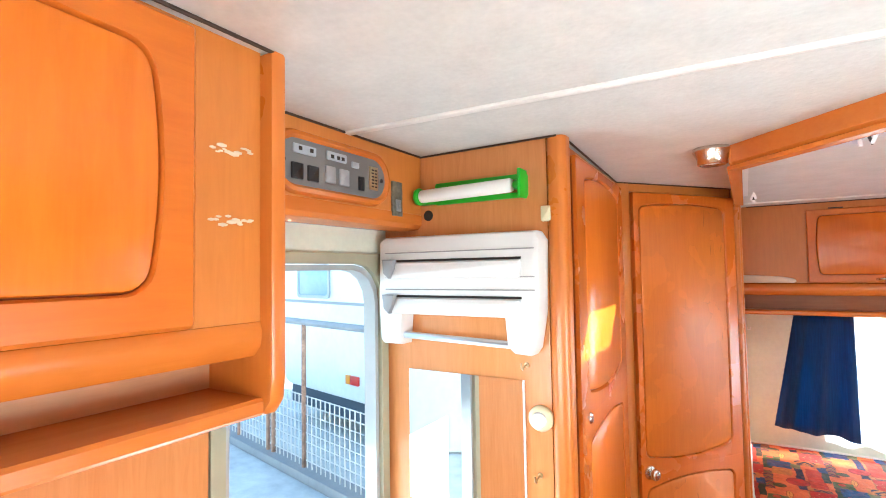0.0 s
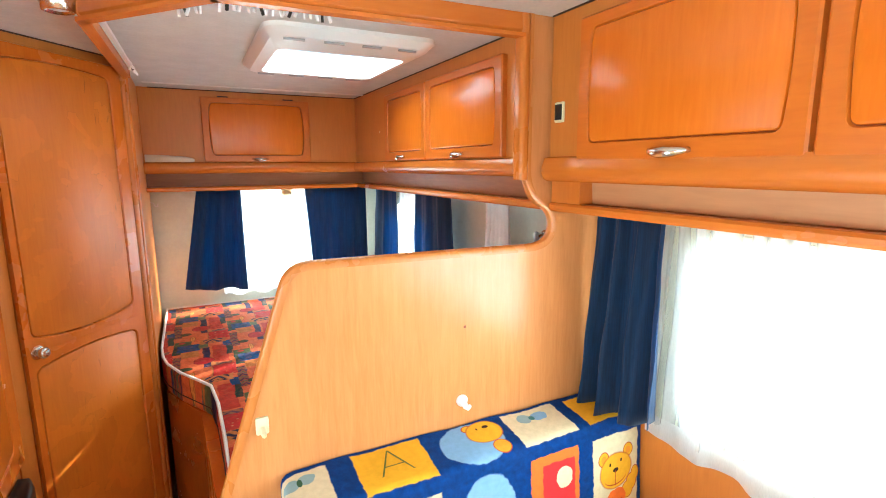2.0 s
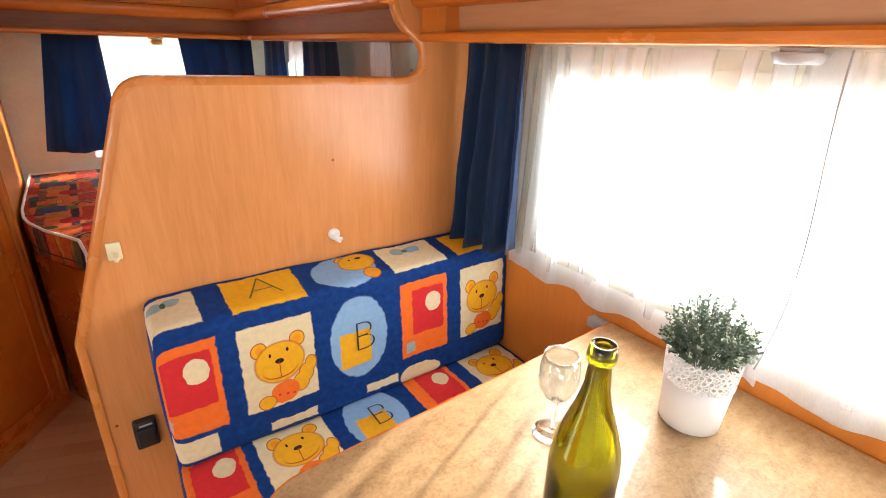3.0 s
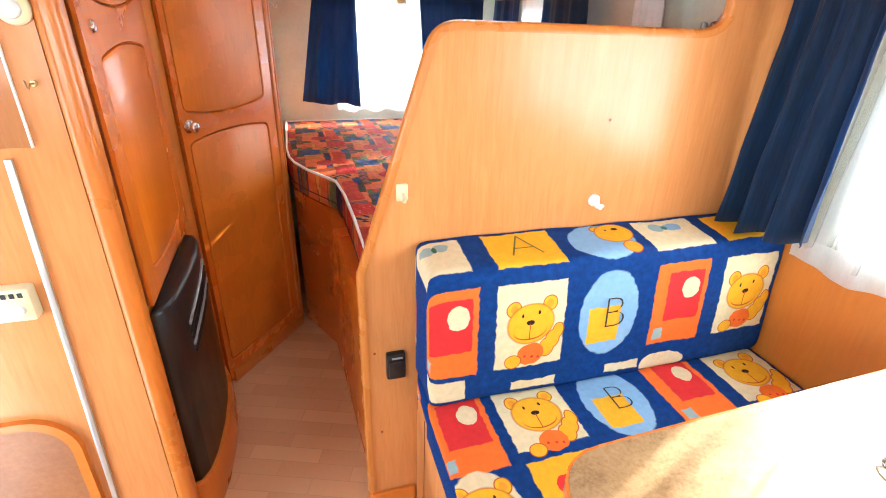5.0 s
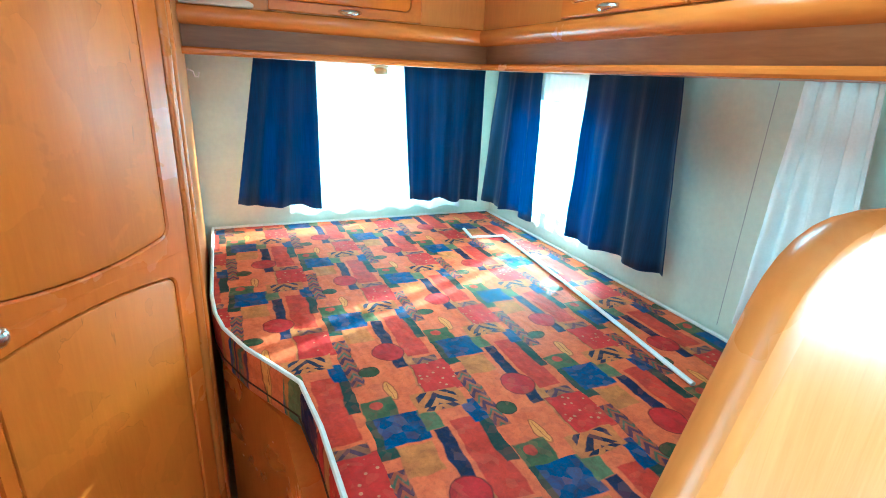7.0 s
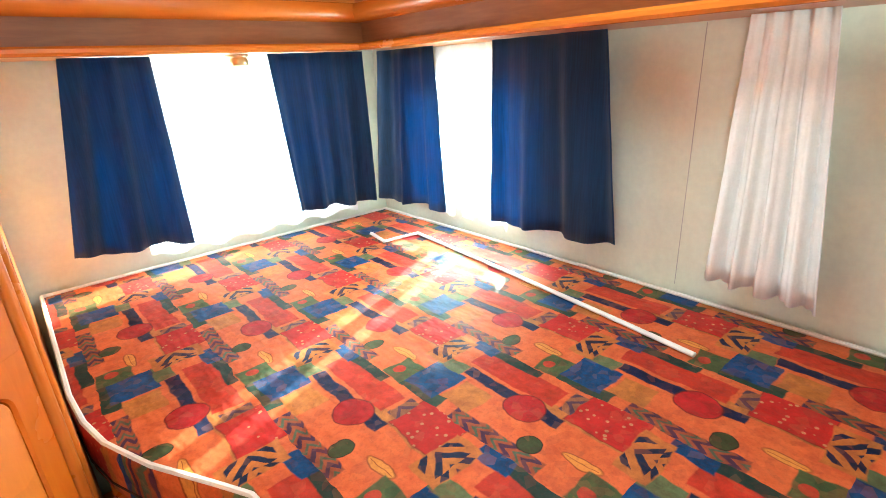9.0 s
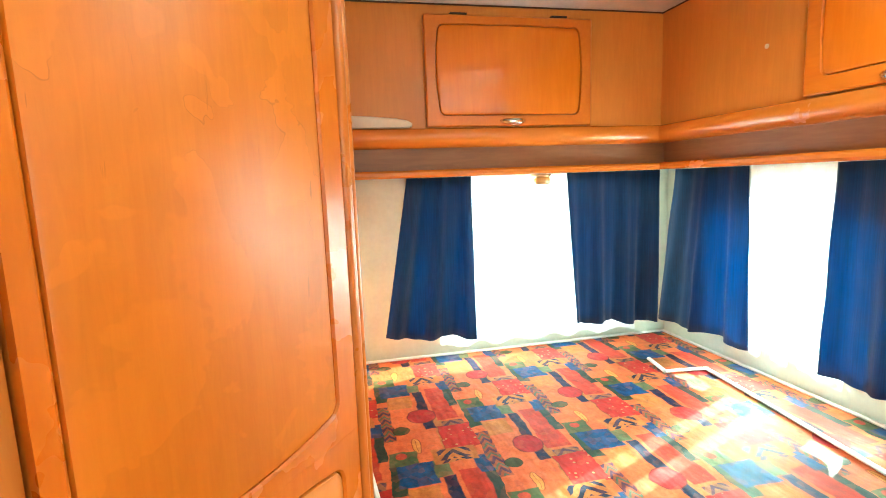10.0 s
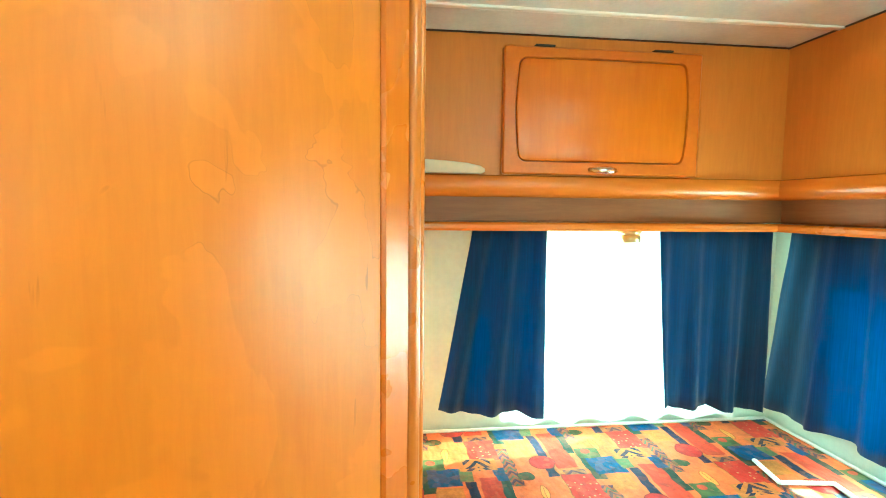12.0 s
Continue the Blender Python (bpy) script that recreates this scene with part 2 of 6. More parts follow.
def sheer(name, color, gap, back=0.6):
    """Thin cloth: part of the light goes straight through, part is scattered."""
    m, nt, b = material(name)
    g = G(nt)
    weave = g.noise(g.coords("Object", (160, 160, 30)), 3.0, 2.0)
    b.inputs["Base Color"].default_value = (*color, 1)
    b.inputs["Roughness"].default_value = 0.9
    tr = nt.nodes.new("ShaderNodeBsdfTranslucent")
    tr.inputs[0].default_value = (*color, 1)
    cl = nt.nodes.new("ShaderNodeBsdfTransparent")
    m1 = nt.nodes.new("ShaderNodeMixShader")
    m2 = nt.nodes.new("ShaderNodeMixShader")
    m1.inputs[0].default_value = back
    nt.links.new(b.outputs[0], m1.inputs[1])
    nt.links.new(tr.outputs[0], m1.inputs[2])
    fold = g.ramp(g.noise(g.coords("Object", (1, 1, 0.06)), 26.0, 1.0), [(0.45, (0.04, 0.04, 0.04)), (0.56, (1, 1, 1))])
    g.put(m2.inputs[0], g.m('ADD', g.m('MULTIPLY', weave, 0.2), g.m('MULTIPLY', fold, gap), clamp=True))
    nt.links.new(m1.outputs[0], m2.inputs[1])
    nt.links.new(cl.outputs[0], m2.inputs[2])
    nt.links.new(m2.outputs[0], nt.nodes["Material Output"].inputs[0])
    return m


NET = sheer("white_net", (0.85, 0.86, 0.88), 0.72)
NET_DENSE = sheer("dense_white_net", (0.92, 0.93, 0.94), 0.12, 0.85)
NET_HEM = sheer("white_net_hem", (0.86, 0.87, 0.88), 0.06)


def curtain_cloth():
    m, nt, b = material("navy_curtain_cloth")
    g = G(nt)
    rib = g.noise(g.coords("Object", (260, 260, 5)), 1.0, 3.0, 0.6)
    big = g.noise(g.coords(), 4.0, 2.0)
    col = g.ramp(g.m('ADD', g.m('MULTIPLY', rib, 0.75), g.m('MULTIPLY', big, 0.25)),
                 [(0.36, (0.0008, 0.0060, 0.022)), (0.64, (0.004, 0.036, 0.118))])
    nt.links.new(col, b.inputs["Base Color"])
    b.inputs["Roughness"].default_value = 0.85
    b.inputs["Sheen Weight"].default_value = 0.15
    g.put(b.inputs["Normal"], g.bump(rib, 0.35, 0.002))
    tr = nt.nodes.new("ShaderNodeBsdfTranslucent")
    tr.inputs[0].default_value = (0.014, 0.160, 0.36, 1)
    mx = nt.nodes.new("ShaderNodeMixShader")
    mx.inputs[0].default_value = 0.29
    nt.links.new(b.outputs[0], mx.inputs[1])
    nt.links.new(tr.outputs[0], mx.inputs[2])
    nt.links.new(mx.outputs[0], nt.nodes["Material Output"].inputs[0])
    return m


CURTAIN = curtain_cloth()


def wobble(g, vec, scale, amount):
    """Adds a small ragged shift to a pair of coordinates."""
    x, y, z = g.xyz(vec)
    n = g.nt.nodes.new("ShaderNodeTexNoise")
    n.inputs["Scale"].default_value = scale
    n.inputs["Detail"].default_value = 3.0
    g.nt.links.new(vec, n.inputs["Vector"])
    c = g.nt.nodes.new("ShaderNodeSeparateColor")
    g.nt.links.new(n.outputs[1], c.inputs[0])
    u = g.m('ADD', x, g.m('MULTIPLY', g.m('SUBTRACT', c.outputs[0], 0.5), amount))
    v = g.m('ADD', y, g.m('MULTIPLY', g.m('SUBTRACT', c.outputs[1], 0.5), amount))
    return u, v


def bed_print():
    """Half-drop patchwork print: bands, squares, balls, leaves, chevrons."""
    m, nt, b = material("patchwork_mattress_cloth")
    g = G(nt)
    vec = g.coords("Object")
    u, v = wobble(g, vec, 16.0, 0.022)
    W, Hh = 0.2315, 0.455
    i = g.m('FLOOR', g.m('DIVIDE', g.m('SUBTRACT', u, 0.568 - W / 2), W))
    a = g.m('SUBTRACT', g.m('SUBTRACT', u, g.m('MULTIPLY', i, W)), 0.568)
    y0 = g.m('SUBTRACT', 2.380 - Hh / 2, g.m('MULTIPLY', i, 0.2145))
    rel = g.m('SUBTRACT', v, y0)
    t = g.m('SUBTRACT', rel, g.m('MULTIPLY', g.m('FLOOR', g.m('DIVIDE', rel, Hh)), Hh))
    c = g.m('SUBTRACT', t, Hh / 2)
    tone = g.noise(vec, 34.0, 6.0, 0.72, 0.4)
    col = g.ramp(tone, [(0.3, (0.56, 0.105, 0.030)), (0.7, (0.76, 0.185, 0.060))])

    def lay(mask, colour, depth=0.5):
        nonlocal col
        dim = tuple(depth * q for q in colour)
        col = g.mix(mask, col, g.ramp(tone, [(0.32, dim), (0.68, colour)]))

    lay(g.rect(a, c, 0.036, -0.13, 0.012, 0.13), (0.60, 0.23, 0.06), 0.5)
    lay(g.rect(a, c, -0.050, 0.098, 0.034, 0.036), (0.62, 0.23, 0.05), 0.55)
    lay(g.rect(a, c, 0.066, 0.07, 0.030, 0.105), (0.62, 0.040, 0.018), 0.5)
    lay(g.rect(a, c, 0.104, 0.13, 0.013, 0.09), (0.02, 0.055, 0.045))
    lay(g.rect(a, c, -0.104, 0.175, 0.022, 0.06), (0.03, 0.075, 0.05))
    lay(g.rect(a, c, -0.055, 0.185, 0.045, 0.044), (0.002, 0.085, 0.30), 0.3)
    lay(g.rect(a, c, 0.104, 0.19, 0.02, 0.035), (0.002, 0.075, 0.27), 0.3)
    lay(g.rect(a, c, 0.004, 0.196, 0.018, 0.035), (0.16, 0.22, 0.10))
    lay(g.rect(a, c, 0.012, 0.042, 0.014, 0.118), (0.004, 0.014, 0.085), 0.4)
    lay(g.rect(a, c, -0.100, -0.015, 0.017, 0.10), (0.40, 0.10, 0.045), 0.5)
    zig = g.m('FRACT', g.m('DIVIDE', g.m('ADD', g.m('PINGPONG', g.m('MULTIPLY', a, 1.6), 0.02), c), 0.045))
    zb = g.rect(a, c, -0.100, -0.015, 0.017, 0.10)
    lay(g.m('MULTIPLY', zb, g.step(zig, 0.30, 0.06)), (0.08, 0.03, 0.09))
    lay(g.m('MULTIPLY', zb, g.rect(zig, c, 0.62, 0.0, 0.10, 9.0, 0.05)), (0.10, 0.16, 0.10))
    seeds = g.nt.nodes.new("ShaderNodeTexVoronoi")
    seeds.inputs["Scale"].default_value = 58.0
    g.nt.links.new(vec, seeds.inputs["Vector"])
    sq = g.rect(a, c, 0.078, -0.128, 0.048, 0.058)
    lay(g.rect(a, c, 0.078, -0.128, 0.0495, 0.0595), (0.20, 0.012, 0.012))
    lay(sq, (0.58, 0.016, 0.018), 0.6)
    lay(g.m('MULTIPLY', sq, g.step(seeds.outputs["Distance"], 0.20, 0.04)), (0.70, 0.36, 0.18))
    chev = g.m('ABSOLUTE', g.m('SUBTRACT', a, 0.045))
    w = g.m('FRACT', g.m('DIVIDE', g.m('ADD', c, chev), 0.034))
    for cb in (-0.212, 0.243):
        lay(g.rect(a, c, 0.045, cb, 0.055, 0.030), (0.62, 0.22, 0.05), 0.6)
        lay(g.m('MULTIPLY', g.rect(a, c, 0.045, cb, 0.042, 0.028), g.step(w, 0.48, 0.05)), (0.004, 0.016, 0.075))
    dia = g.m('FRACT', g.m('DIVIDE', g.m('ADD', g.m('ABSOLUTE', g.m('SUBTRACT', a, 0.07)), c), 0.028))
    dm = g.rect(a, c, 0.074, -0.058, 0.03, 0.013)
    lay(dm, (0.34, 0.15, 0.08))
    lay(g.m('MULTIPLY', dm, g.step(dia, 0.4, 0.06)), (0.10, 0.05, 0.10))
    lay(g.oval(a, c, 0.0, 0.0, 0.0385, 0.0405, 0.05), (0.16, 0.008, 0.012))
    lay(g.oval(a, c, 0.0, 0.0, 0.036, 0.038, 0.05), (0.55, 0.010, 0.020), 0.5)
    lay(g.oval(a, c, -0.066, -0.068, 0.0240, 0.0200, 0.06), (0.012, 0.018, 0.010))
    lay(g.oval(a, c, -0.066, -0.068, 0.022, 0.018, 0.06), (0.060, 0.085, 0.030))
    lay(g.oval(a, c, -0.040, -0.15, 0.0125, 0.037, 0.08), (0.36, 0.09, 0.02))
    lay(g.oval(a, c, -0.040, -0.15, 0.010, 0.034, 0.10), (0.78, 0.34, 0.07), 0.8)
    lay(g.rect(a, c, -0.040, -0.15, 0.0007, 0.030, 0.0006), (0.36, 0.09, 0.02))
    lay(g.rect(a, c, -0.080, -0.200, 0.034, 0.030), (0.10, 0.15, 0.055))
    lay(g.oval(a, c, -0.085, -0.19, 0.013, 0.013, 0.10), (0.60, 0.06, 0.03))
    lay(g.oval(a, c, -0.060, -0.205, 0.012, 0.012, 0.10), (0.07, 0.13, 0.05))
    cells = g.nt.nodes.new("ShaderNodeTexVoronoi")
    cells.inputs["Scale"].default_value = 52.0
    g.nt.links.new(vec, cells.inputs["Vector"])
    dab = g.nt.nodes.new("ShaderNodeSeparateColor")
    g.nt.links.new(cells.outputs["Color"], dab.inputs[0])
    col = g.mix(g.m('MULTIPLY', g.step(dab.outputs[0], 0.30, 0.05), 0.16), col, g.mix(dab.outputs[1], (0.40, 0.05, 0.025), (0.05, 0.03, 0.04)))
    col = g.mix(g.m('MULTIPLY', g.step(dab.outputs[2], 0.16, 0.04), 0.10), col, (0.66, 0.26, 0.10))
    fibre = g.noise(g.coords("Object", (1, 1, 1)), 130.0, 3.0, 0.7)
    col = g.mix(g.m('MULTIPLY', g.step(fibre, 0.42, 0.12), 0.20), col, (0.10, 0.035, 0.02))
    col = g.mix(1.0, col, (0.90, 0.84, 0.80), 'MULTIPLY')
    nt.links.new(col, b.inputs["Base Color"])
    b.inputs["Roughness"].default_value = 0.66
    b.inputs["Specular IOR Level"].default_value = 0.24
    wv = g.noise(vec, 420.0, 2.0)
    pf = g.noise(g.coords("Object", (2.2, 1, 1), (0, 0, 0.6)), 6.0, 3.0)
    g.put(b.inputs["Normal"], g.bump(g.m('ADD', g.m('MULTIPLY', wv, 0.02), pf), 0.5, 0.03))
    return m


BED_PRINT = bed_print()
CREAM, YELLOW, PALE_BLUE = (0.72, 0.62, 0.40), (0.80, 0.42, 0.015), (0.24, 0.42, 0.66)
ORANGE, RED, GREY_BLUE = (0.80, 0.16, 0.02), (0.62, 0.025, 0.03), (0.30, 0.42, 0.45)


def cushion_print(name, shapes):
    """Navy cloth with ragged printed patches in (along, over) coordinates kept in the UV map."""
    m, nt, b = material(name)
    g = G(nt)
    vec = g.coords("UV")
    u, v = wobble(g, vec, 42.0, 0.012)
    pu, pv = wobble(g, vec, 14.0, 0.008)
    tone = g.noise(vec, 60.0, 4.0, 0.6)
    col = g.ramp(tone, [(0.3, (0.001, 0.026, 0.150)), (0.7, (0.002, 0.044, 0.225))])
    for kind, cu, cv, hu, hv, colour in shapes:
        if kind in 'pl':
            mask = g.oval(pu, pv, cu, cv, hu, hv, 0.06) if kind == 'p' else g.rect(pu, pv, cu, cv, hu, hv, 0.0004)
        else:
            mask = (g.rect if kind == 'r' else g.oval)(u, v, cu, cv, hu, hv)
        col = g.mix(mask, col, colour)
    col = g.mix(1.0, col, g.ramp(tone, [(0.3, (0.86, 0.86, 0.86)), (0.7, (1, 1, 1))]), 'MULTIPLY')
    nt.links.new(col, b.inputs["Base Color"])
    b.inputs["Roughness"].default_value = 0.85
    b.inputs["Specular IOR Level"].default_value = 0.25
    wv = g.noise(g.coords("UV"), 600.0, 2.0)
    fold = g.noise(g.coords("UV", (1, 2, 1)), 9.0, 3.0)
    g.put(b.inputs["Normal"], g.bump(g.m('ADD', g.m('MULTIPLY', wv, 0.2), fold), 0.3, 0.008))
    return m


def figure(cu, cv, k):
    """A plain rounded figure with a raised arm on a cream patch."""
    line, dark = (0.42, 0.060, 0.015), (0.03, 0.012, 0.01)
    limbs = [(0.046, -0.066, 0.020, 0.024), (0.062, -0.046, 0.018, 0.024), (0.076, -0.024, 0.013, 0.020), (-0.046, 0.050, 0.017, 0.018), (0.046, 0.056, 0.017, 0.018)]
    out = [('p', cu + a, cv + b, p + 0.0026, q + 0.0026, line) for a, b, p, q in limbs]
    out += [('p', cu + a, cv + b, p, q, YELLOW) for a, b, p, q in limbs]
    out += [('p', cu - 0.046, cv + 0.050, 0.009, 0.010, (0.80, 0.30, 0.02)), ('p', cu + 0.046, cv + 0.056, 0.009, 0.010, (0.80, 0.30, 0.02))]
    out += [('o', cu + 0.004, cv - 0.078, 0.036, 0.030, ORANGE), ('p', cu - 0.042, cv - 0.094, 0.0222, 0.0192, line), ('p', cu - 0.042, cv - 0.094, 0.020, 0.017, YELLOW)]
    for a in (-0.012, 0.008, 0.024):
        out += [('p', cu + a, cv - 0.084 - 0.2 * a, 0.0035, 0.0035, RED)]
    out += [('p', cu, cv + 0.006, 0.0622, 0.0542, line), ('p', cu, cv + 0.006, 0.0596, 0.0516, YELLOW)]
    # smile: a thin crescent, then nose, eyes and the short line under the nose
    out += [('p', cu - 0.001, cv - 0.014, 0.0430, 0.0235, line), ('p', cu - 0.001, cv - 0.0105, 0.0438, 0.0235, YELLOW)]
    out += [('p', cu - 0.001, cv + 0.010, 0.0105, 0.0070, dark), ('p', cu - 0.022, cv + 0.030, 0.0030, 0.0055, dark), ('p', cu + 0.020, cv + 0.034, 0.0030, 0.0055, dark), ('l', cu - 0.002, cv - 0.014, 0.0012, 0.022, line)]
    return out


def house(cu, cv):
    return [('r', cu, cv, 0.078, 0.115, ORANGE), ('r', cu + 0.012, cv + 0.02, 0.052, 0.068, RED),
            ('o', cu + 0.03, cv + 0.042, 0.026, 0.03, CREAM), ('r', cu - 0.05, cv - 0.085, 0.014, 0.016, GREY_BLUE)]


def letter_oval(cu, cv):
    return [('o', cu, cv, 0.083, 0.118, PALE_BLUE), ('r', cu - 0.012, cv - 0.03, 0.045, 0.05, YELLOW)]


def floor_vinyl():
    m, nt, b = material("parquet_vinyl")
    g = G(nt)
    br = nt.nodes.new("ShaderNodeTexBrick")
    nt.links.new(g.coords("Object", (1, 1, 1), (0, 0, 0.35)), br.inputs["Vector"])
    br.inputs["Scale"].default_value = 1.0
    br.inputs["Brick Width"].default_value = 0.24
    br.inputs["Row Height"].default_value = 0.06
    br.inputs["Mortar Size"].default_value = 0.0012
    br.inputs["Color1"].default_value = (0.52, 0.265, 0.135, 1)
    br.inputs["Color2"].default_value = (0.66, 0.37, 0.205, 1)
    br.inputs["Mortar"].default_value = (0.45, 0.24, 0.13, 1)
    n = g.noise(g.coords("Object", (9, 2, 1), (0, 0, 0.35)), 14.0, 4.0)
    nt.links.new(g.mix(g.m('MULTIPLY', n, 0.45), br.outputs[0], (0.66, 0.39, 0.22)), b.inputs["Base Color"])
    b.inputs["Roughness"].default_value = 0.42
    g.put(b.inputs["Normal"], g.bump(n, 0.08, 0.002))
    return m


FLOOR = floor_vinyl()


def laminate():
    m, nt, b = material("speckled_tan_laminate")
    g = G(nt)
    a = g.noise(g.coords("Object", (1, 1.6, 1)), 22.0, 5.0, 0.7, 0.5)
    c = g.noise(g.coords(), 170.0, 3.0, 0.6)
    f = g.m('ADD', g.m('MULTIPLY', a, 0.6), g.m('MULTIPLY', c, 0.4))
    nt.links.new(g.ramp(f, [(0.32, (0.22, 0.125, 0.055)), (0.5, (0.35, 0.225, 0.110)), (0.68, (0.45, 0.32, 0.18))]), b.inputs["Base Color"])
    b.inputs["Roughness"].default_value = 0.36
    b.inputs["Specular IOR Level"].default_value = 0.35
    g.put(b.inputs["Normal"], g.bump(c, 0.06, 0.001))
    return m


LAMINATE = laminate()


# ---- shape helpers ----
WORLD_OF = {}


def thing(name, at, label, category, group="", kind=""):
    e = new(name)
    e.empty_display_size = 0.05
    e.matrix_basis = Matrix.Translation(at)
    WORLD_OF[e] = Matrix.Translation(at)
    return tagged(e, label, category, group, kind)


def part(name, bm, mat, parent=None, label="", smooth=False, angle=0.6):
    bmesh.ops.recalc_face_normals(bm, faces=bm.faces)
    me = bpy.data.meshes.new(name)
    bm.to_mesh(me)
    bm.free()
    me.materials.append(mat)
    ob = new(name, me)
    WORLD_OF[ob] = Matrix()
    if parent is not None:
        ob.parent = parent
        ob.matrix_parent_inverse = WORLD_OF[parent].inverted()
    for p in me.polygons:
        p.use_smooth = True
    if not smooth:
        me.set_sharp_from_angle(angle=angle)
    if label:
        ob["label"] = label
    return ob


def structure(name, bm, mat, label, category, smooth=False):
    ob = part(name, bm, mat, None, "", smooth)
    return tagged(ob, label, category, "", "structure")


def bm_new():
    return bmesh.new()


def axes(o, u, v, w=None):
    u, v = Vector(u).normalized(), Vector(v).normalized()
    w = Vector(w) if w is not None else u.cross(v)
    m = Matrix((u, v, w)).transposed().to_4x4()
    m.translation = Vector(o)
    return m


def face_left(x):
    """Frame on a plane that faces -x: u runs along -y."""
    return axes((x, 0, 0), (0, -1, 0), (0, 0, 1))


def face_right(x):
    return axes((x, 0, 0), (0, 1, 0), (0, 0, 1))


def face_near(y):
    """Frame on a plane that faces -y: u runs along x."""
    return axes((0, y, 0), (1, 0, 0), (0, 0, 1))


def face_up(z):
    return axes((0, 0, z), (1, 0, 0), (0, 1, 0))


def inset(pts, d):
    out, n = [], len(pts)
    area = sum(pts[i][0] * pts[(i + 1) % n][1] - pts[(i + 1) % n][0] * pts[i][1] for i in range(n))
    s = 1 if area > 0 else -1
    for i in range(n):
        p, q, r = Vector(pts[i - 1]), Vector(pts[i]), Vector(pts[(i + 1) % n])
        e, f = (q - p), (r - q)
        e = e.normalized() if e.length > 1e-9 else f.normalized()
        f = f.normalized() if f.length > 1e-9 else e
        n1, n2 = Vector((-e.y, e.x)), Vector((-f.y, f.x))
        h = n1 + n2
        h = h.normalized() if h.length > 1e-6 else n1
        k = max(0.45, h.dot(n1))
        out.append(tuple(q + h * (s * d / k)))
    return out


def loft(bm, rings, cap0=True, cap1=True, closed=True):
    vs = [[bm.verts.new(p) for p in r] for r in rings]
    n = len(vs[0])
    for a, b in zip(vs, vs[1:]):
        for i in range(n if closed else n - 1):
            j = (i + 1) % n
            bm.faces.new((a[i], a[j], b[j], b[i]))
    if cap0:
        bm.faces.new(vs[0][::-1])
    if cap1:
        bm.faces.new(vs[-1])
    return vs


def prism(bm, pts, fr, w0, w1, bev=0.0, both=False):
    lv = []
    sg = 1 if w1 > w0 else -1
    if bev and both:
        lv += [(bev, w0), (bev * 0.3, w0 + sg * bev * 0.3), (0, w0 + sg * bev)]
    else:
        lv += [(0, w0)]
    if bev:
        lv += [(0, w1 - sg * bev), (bev * 0.3, w1 - sg * bev * 0.3), (bev, w1)]
    else:
        lv += [(0, w1)]
    rings = []
    for d, w in lv:
        q = inset(pts, d) if d else pts
        rings.append([fr @ Vector((p[0], p[1], w)) for p in q])
    loft(bm, rings)


def band(bm, outer, inner, fr, w0, w1):
    """A closed frame between two outlines of equal count."""
    n = len(outer)
    vs = [[bm.verts.new(fr @ Vector((*p, w))) for p in q] for q, w in ((outer, w0), (outer, w1), (inner, w1), (inner, w0))]
    for k in range(4):
        a, b = vs[k], vs[(k + 1) % 4]
        for i in range(n):
            j = (i + 1) % n
            bm.faces.new((a[i], a[j], b[j], b[i]))


def box(bm, x0, y0, z0, x1, y1, z1, bev=0.0):
    prism(bm, [(x0, y0), (x1, y0), (x1, y1), (x0, y1)], axes((0, 0, 0), (1, 0, 0), (0, 1, 0)), z0, z1, bev, bool(bev))


def rrect(u0, v0, u1, v1, r=0.0, bow=(0, 0, 0, 0), n=4, e=7):
    """Outline of a rectangle with round corners; bow = how far the left, right, bottom and top sides swell."""
    pts = []
    cu, cv = (u0 + u1) / 2, (v0 + v1) / 2
    corner = [(u1 - r, v0 + r, -90), (u1 - r, v1 - r, 0), (u0 + r, v1 - r, 90), (u0 + r, v0 + r, 180)]
    raw = []
    for k, (x, y, a0) in enumerate(corner):
        arc = [(x + r * math.cos(radians(a0 + 90 * i / n)), y + r * math.sin(radians(a0 + 90 * i / n))) for i in range(n + 1)] if r else [(x, y)]
        raw += arc
        nx, ny, b0 = corner[(k + 1) % 4]
        ex, ey = (nx + r * math.cos(radians(b0)), ny + r * math.sin(radians(b0))) if r else (nx, ny)
        sx, sy = arc[-1]
        raw += [(sx + (ex - sx) * i / e, sy + (ey - sy) * i / e) for i in range(1, e)]
    for x, y in raw:
        tu, tv = (x - cu) / ((u1 - u0) / 2), (y - cv) / ((v1 - v0) / 2)
        fu, fv = 1 - tv * tv, 1 - tu * tu
        dx = bow[1] * fu * max(0, tu) - bow[0] * fu * max(0, -tu)
        dy = bow[3] * fv * max(0, tv) - bow[2] * fv * max(0, -tv)
        pts.append((x + dx, y + dy))
    return pts


def tube(bm, pts, r, n=8, flat=1.0, up=(0, 0, 1), caps=True):
    pts = [Vector(p) for p in pts]
    rs = r if isinstance(r, (list, tuple)) else [r] * len(pts)
    rings = []
    for i, p in enumerate(pts):
        t = (pts[min(i + 1, len(pts) - 1)] - pts[max(i - 1, 0)]).normalized()
        s = t.cross(Vector(up))
        s = s.normalized() if s.length > 1e-4 else t.orthogonal().normalized()
        q = s.cross(t).normalized()
        rings.append([p + s * (rs[i] * math.cos(2 * math.pi * k / n)) + q * (rs[i] * flat * math.sin(2 * math.pi * k / n)) for k in range(n)])
    loft(bm, rings, caps, caps)


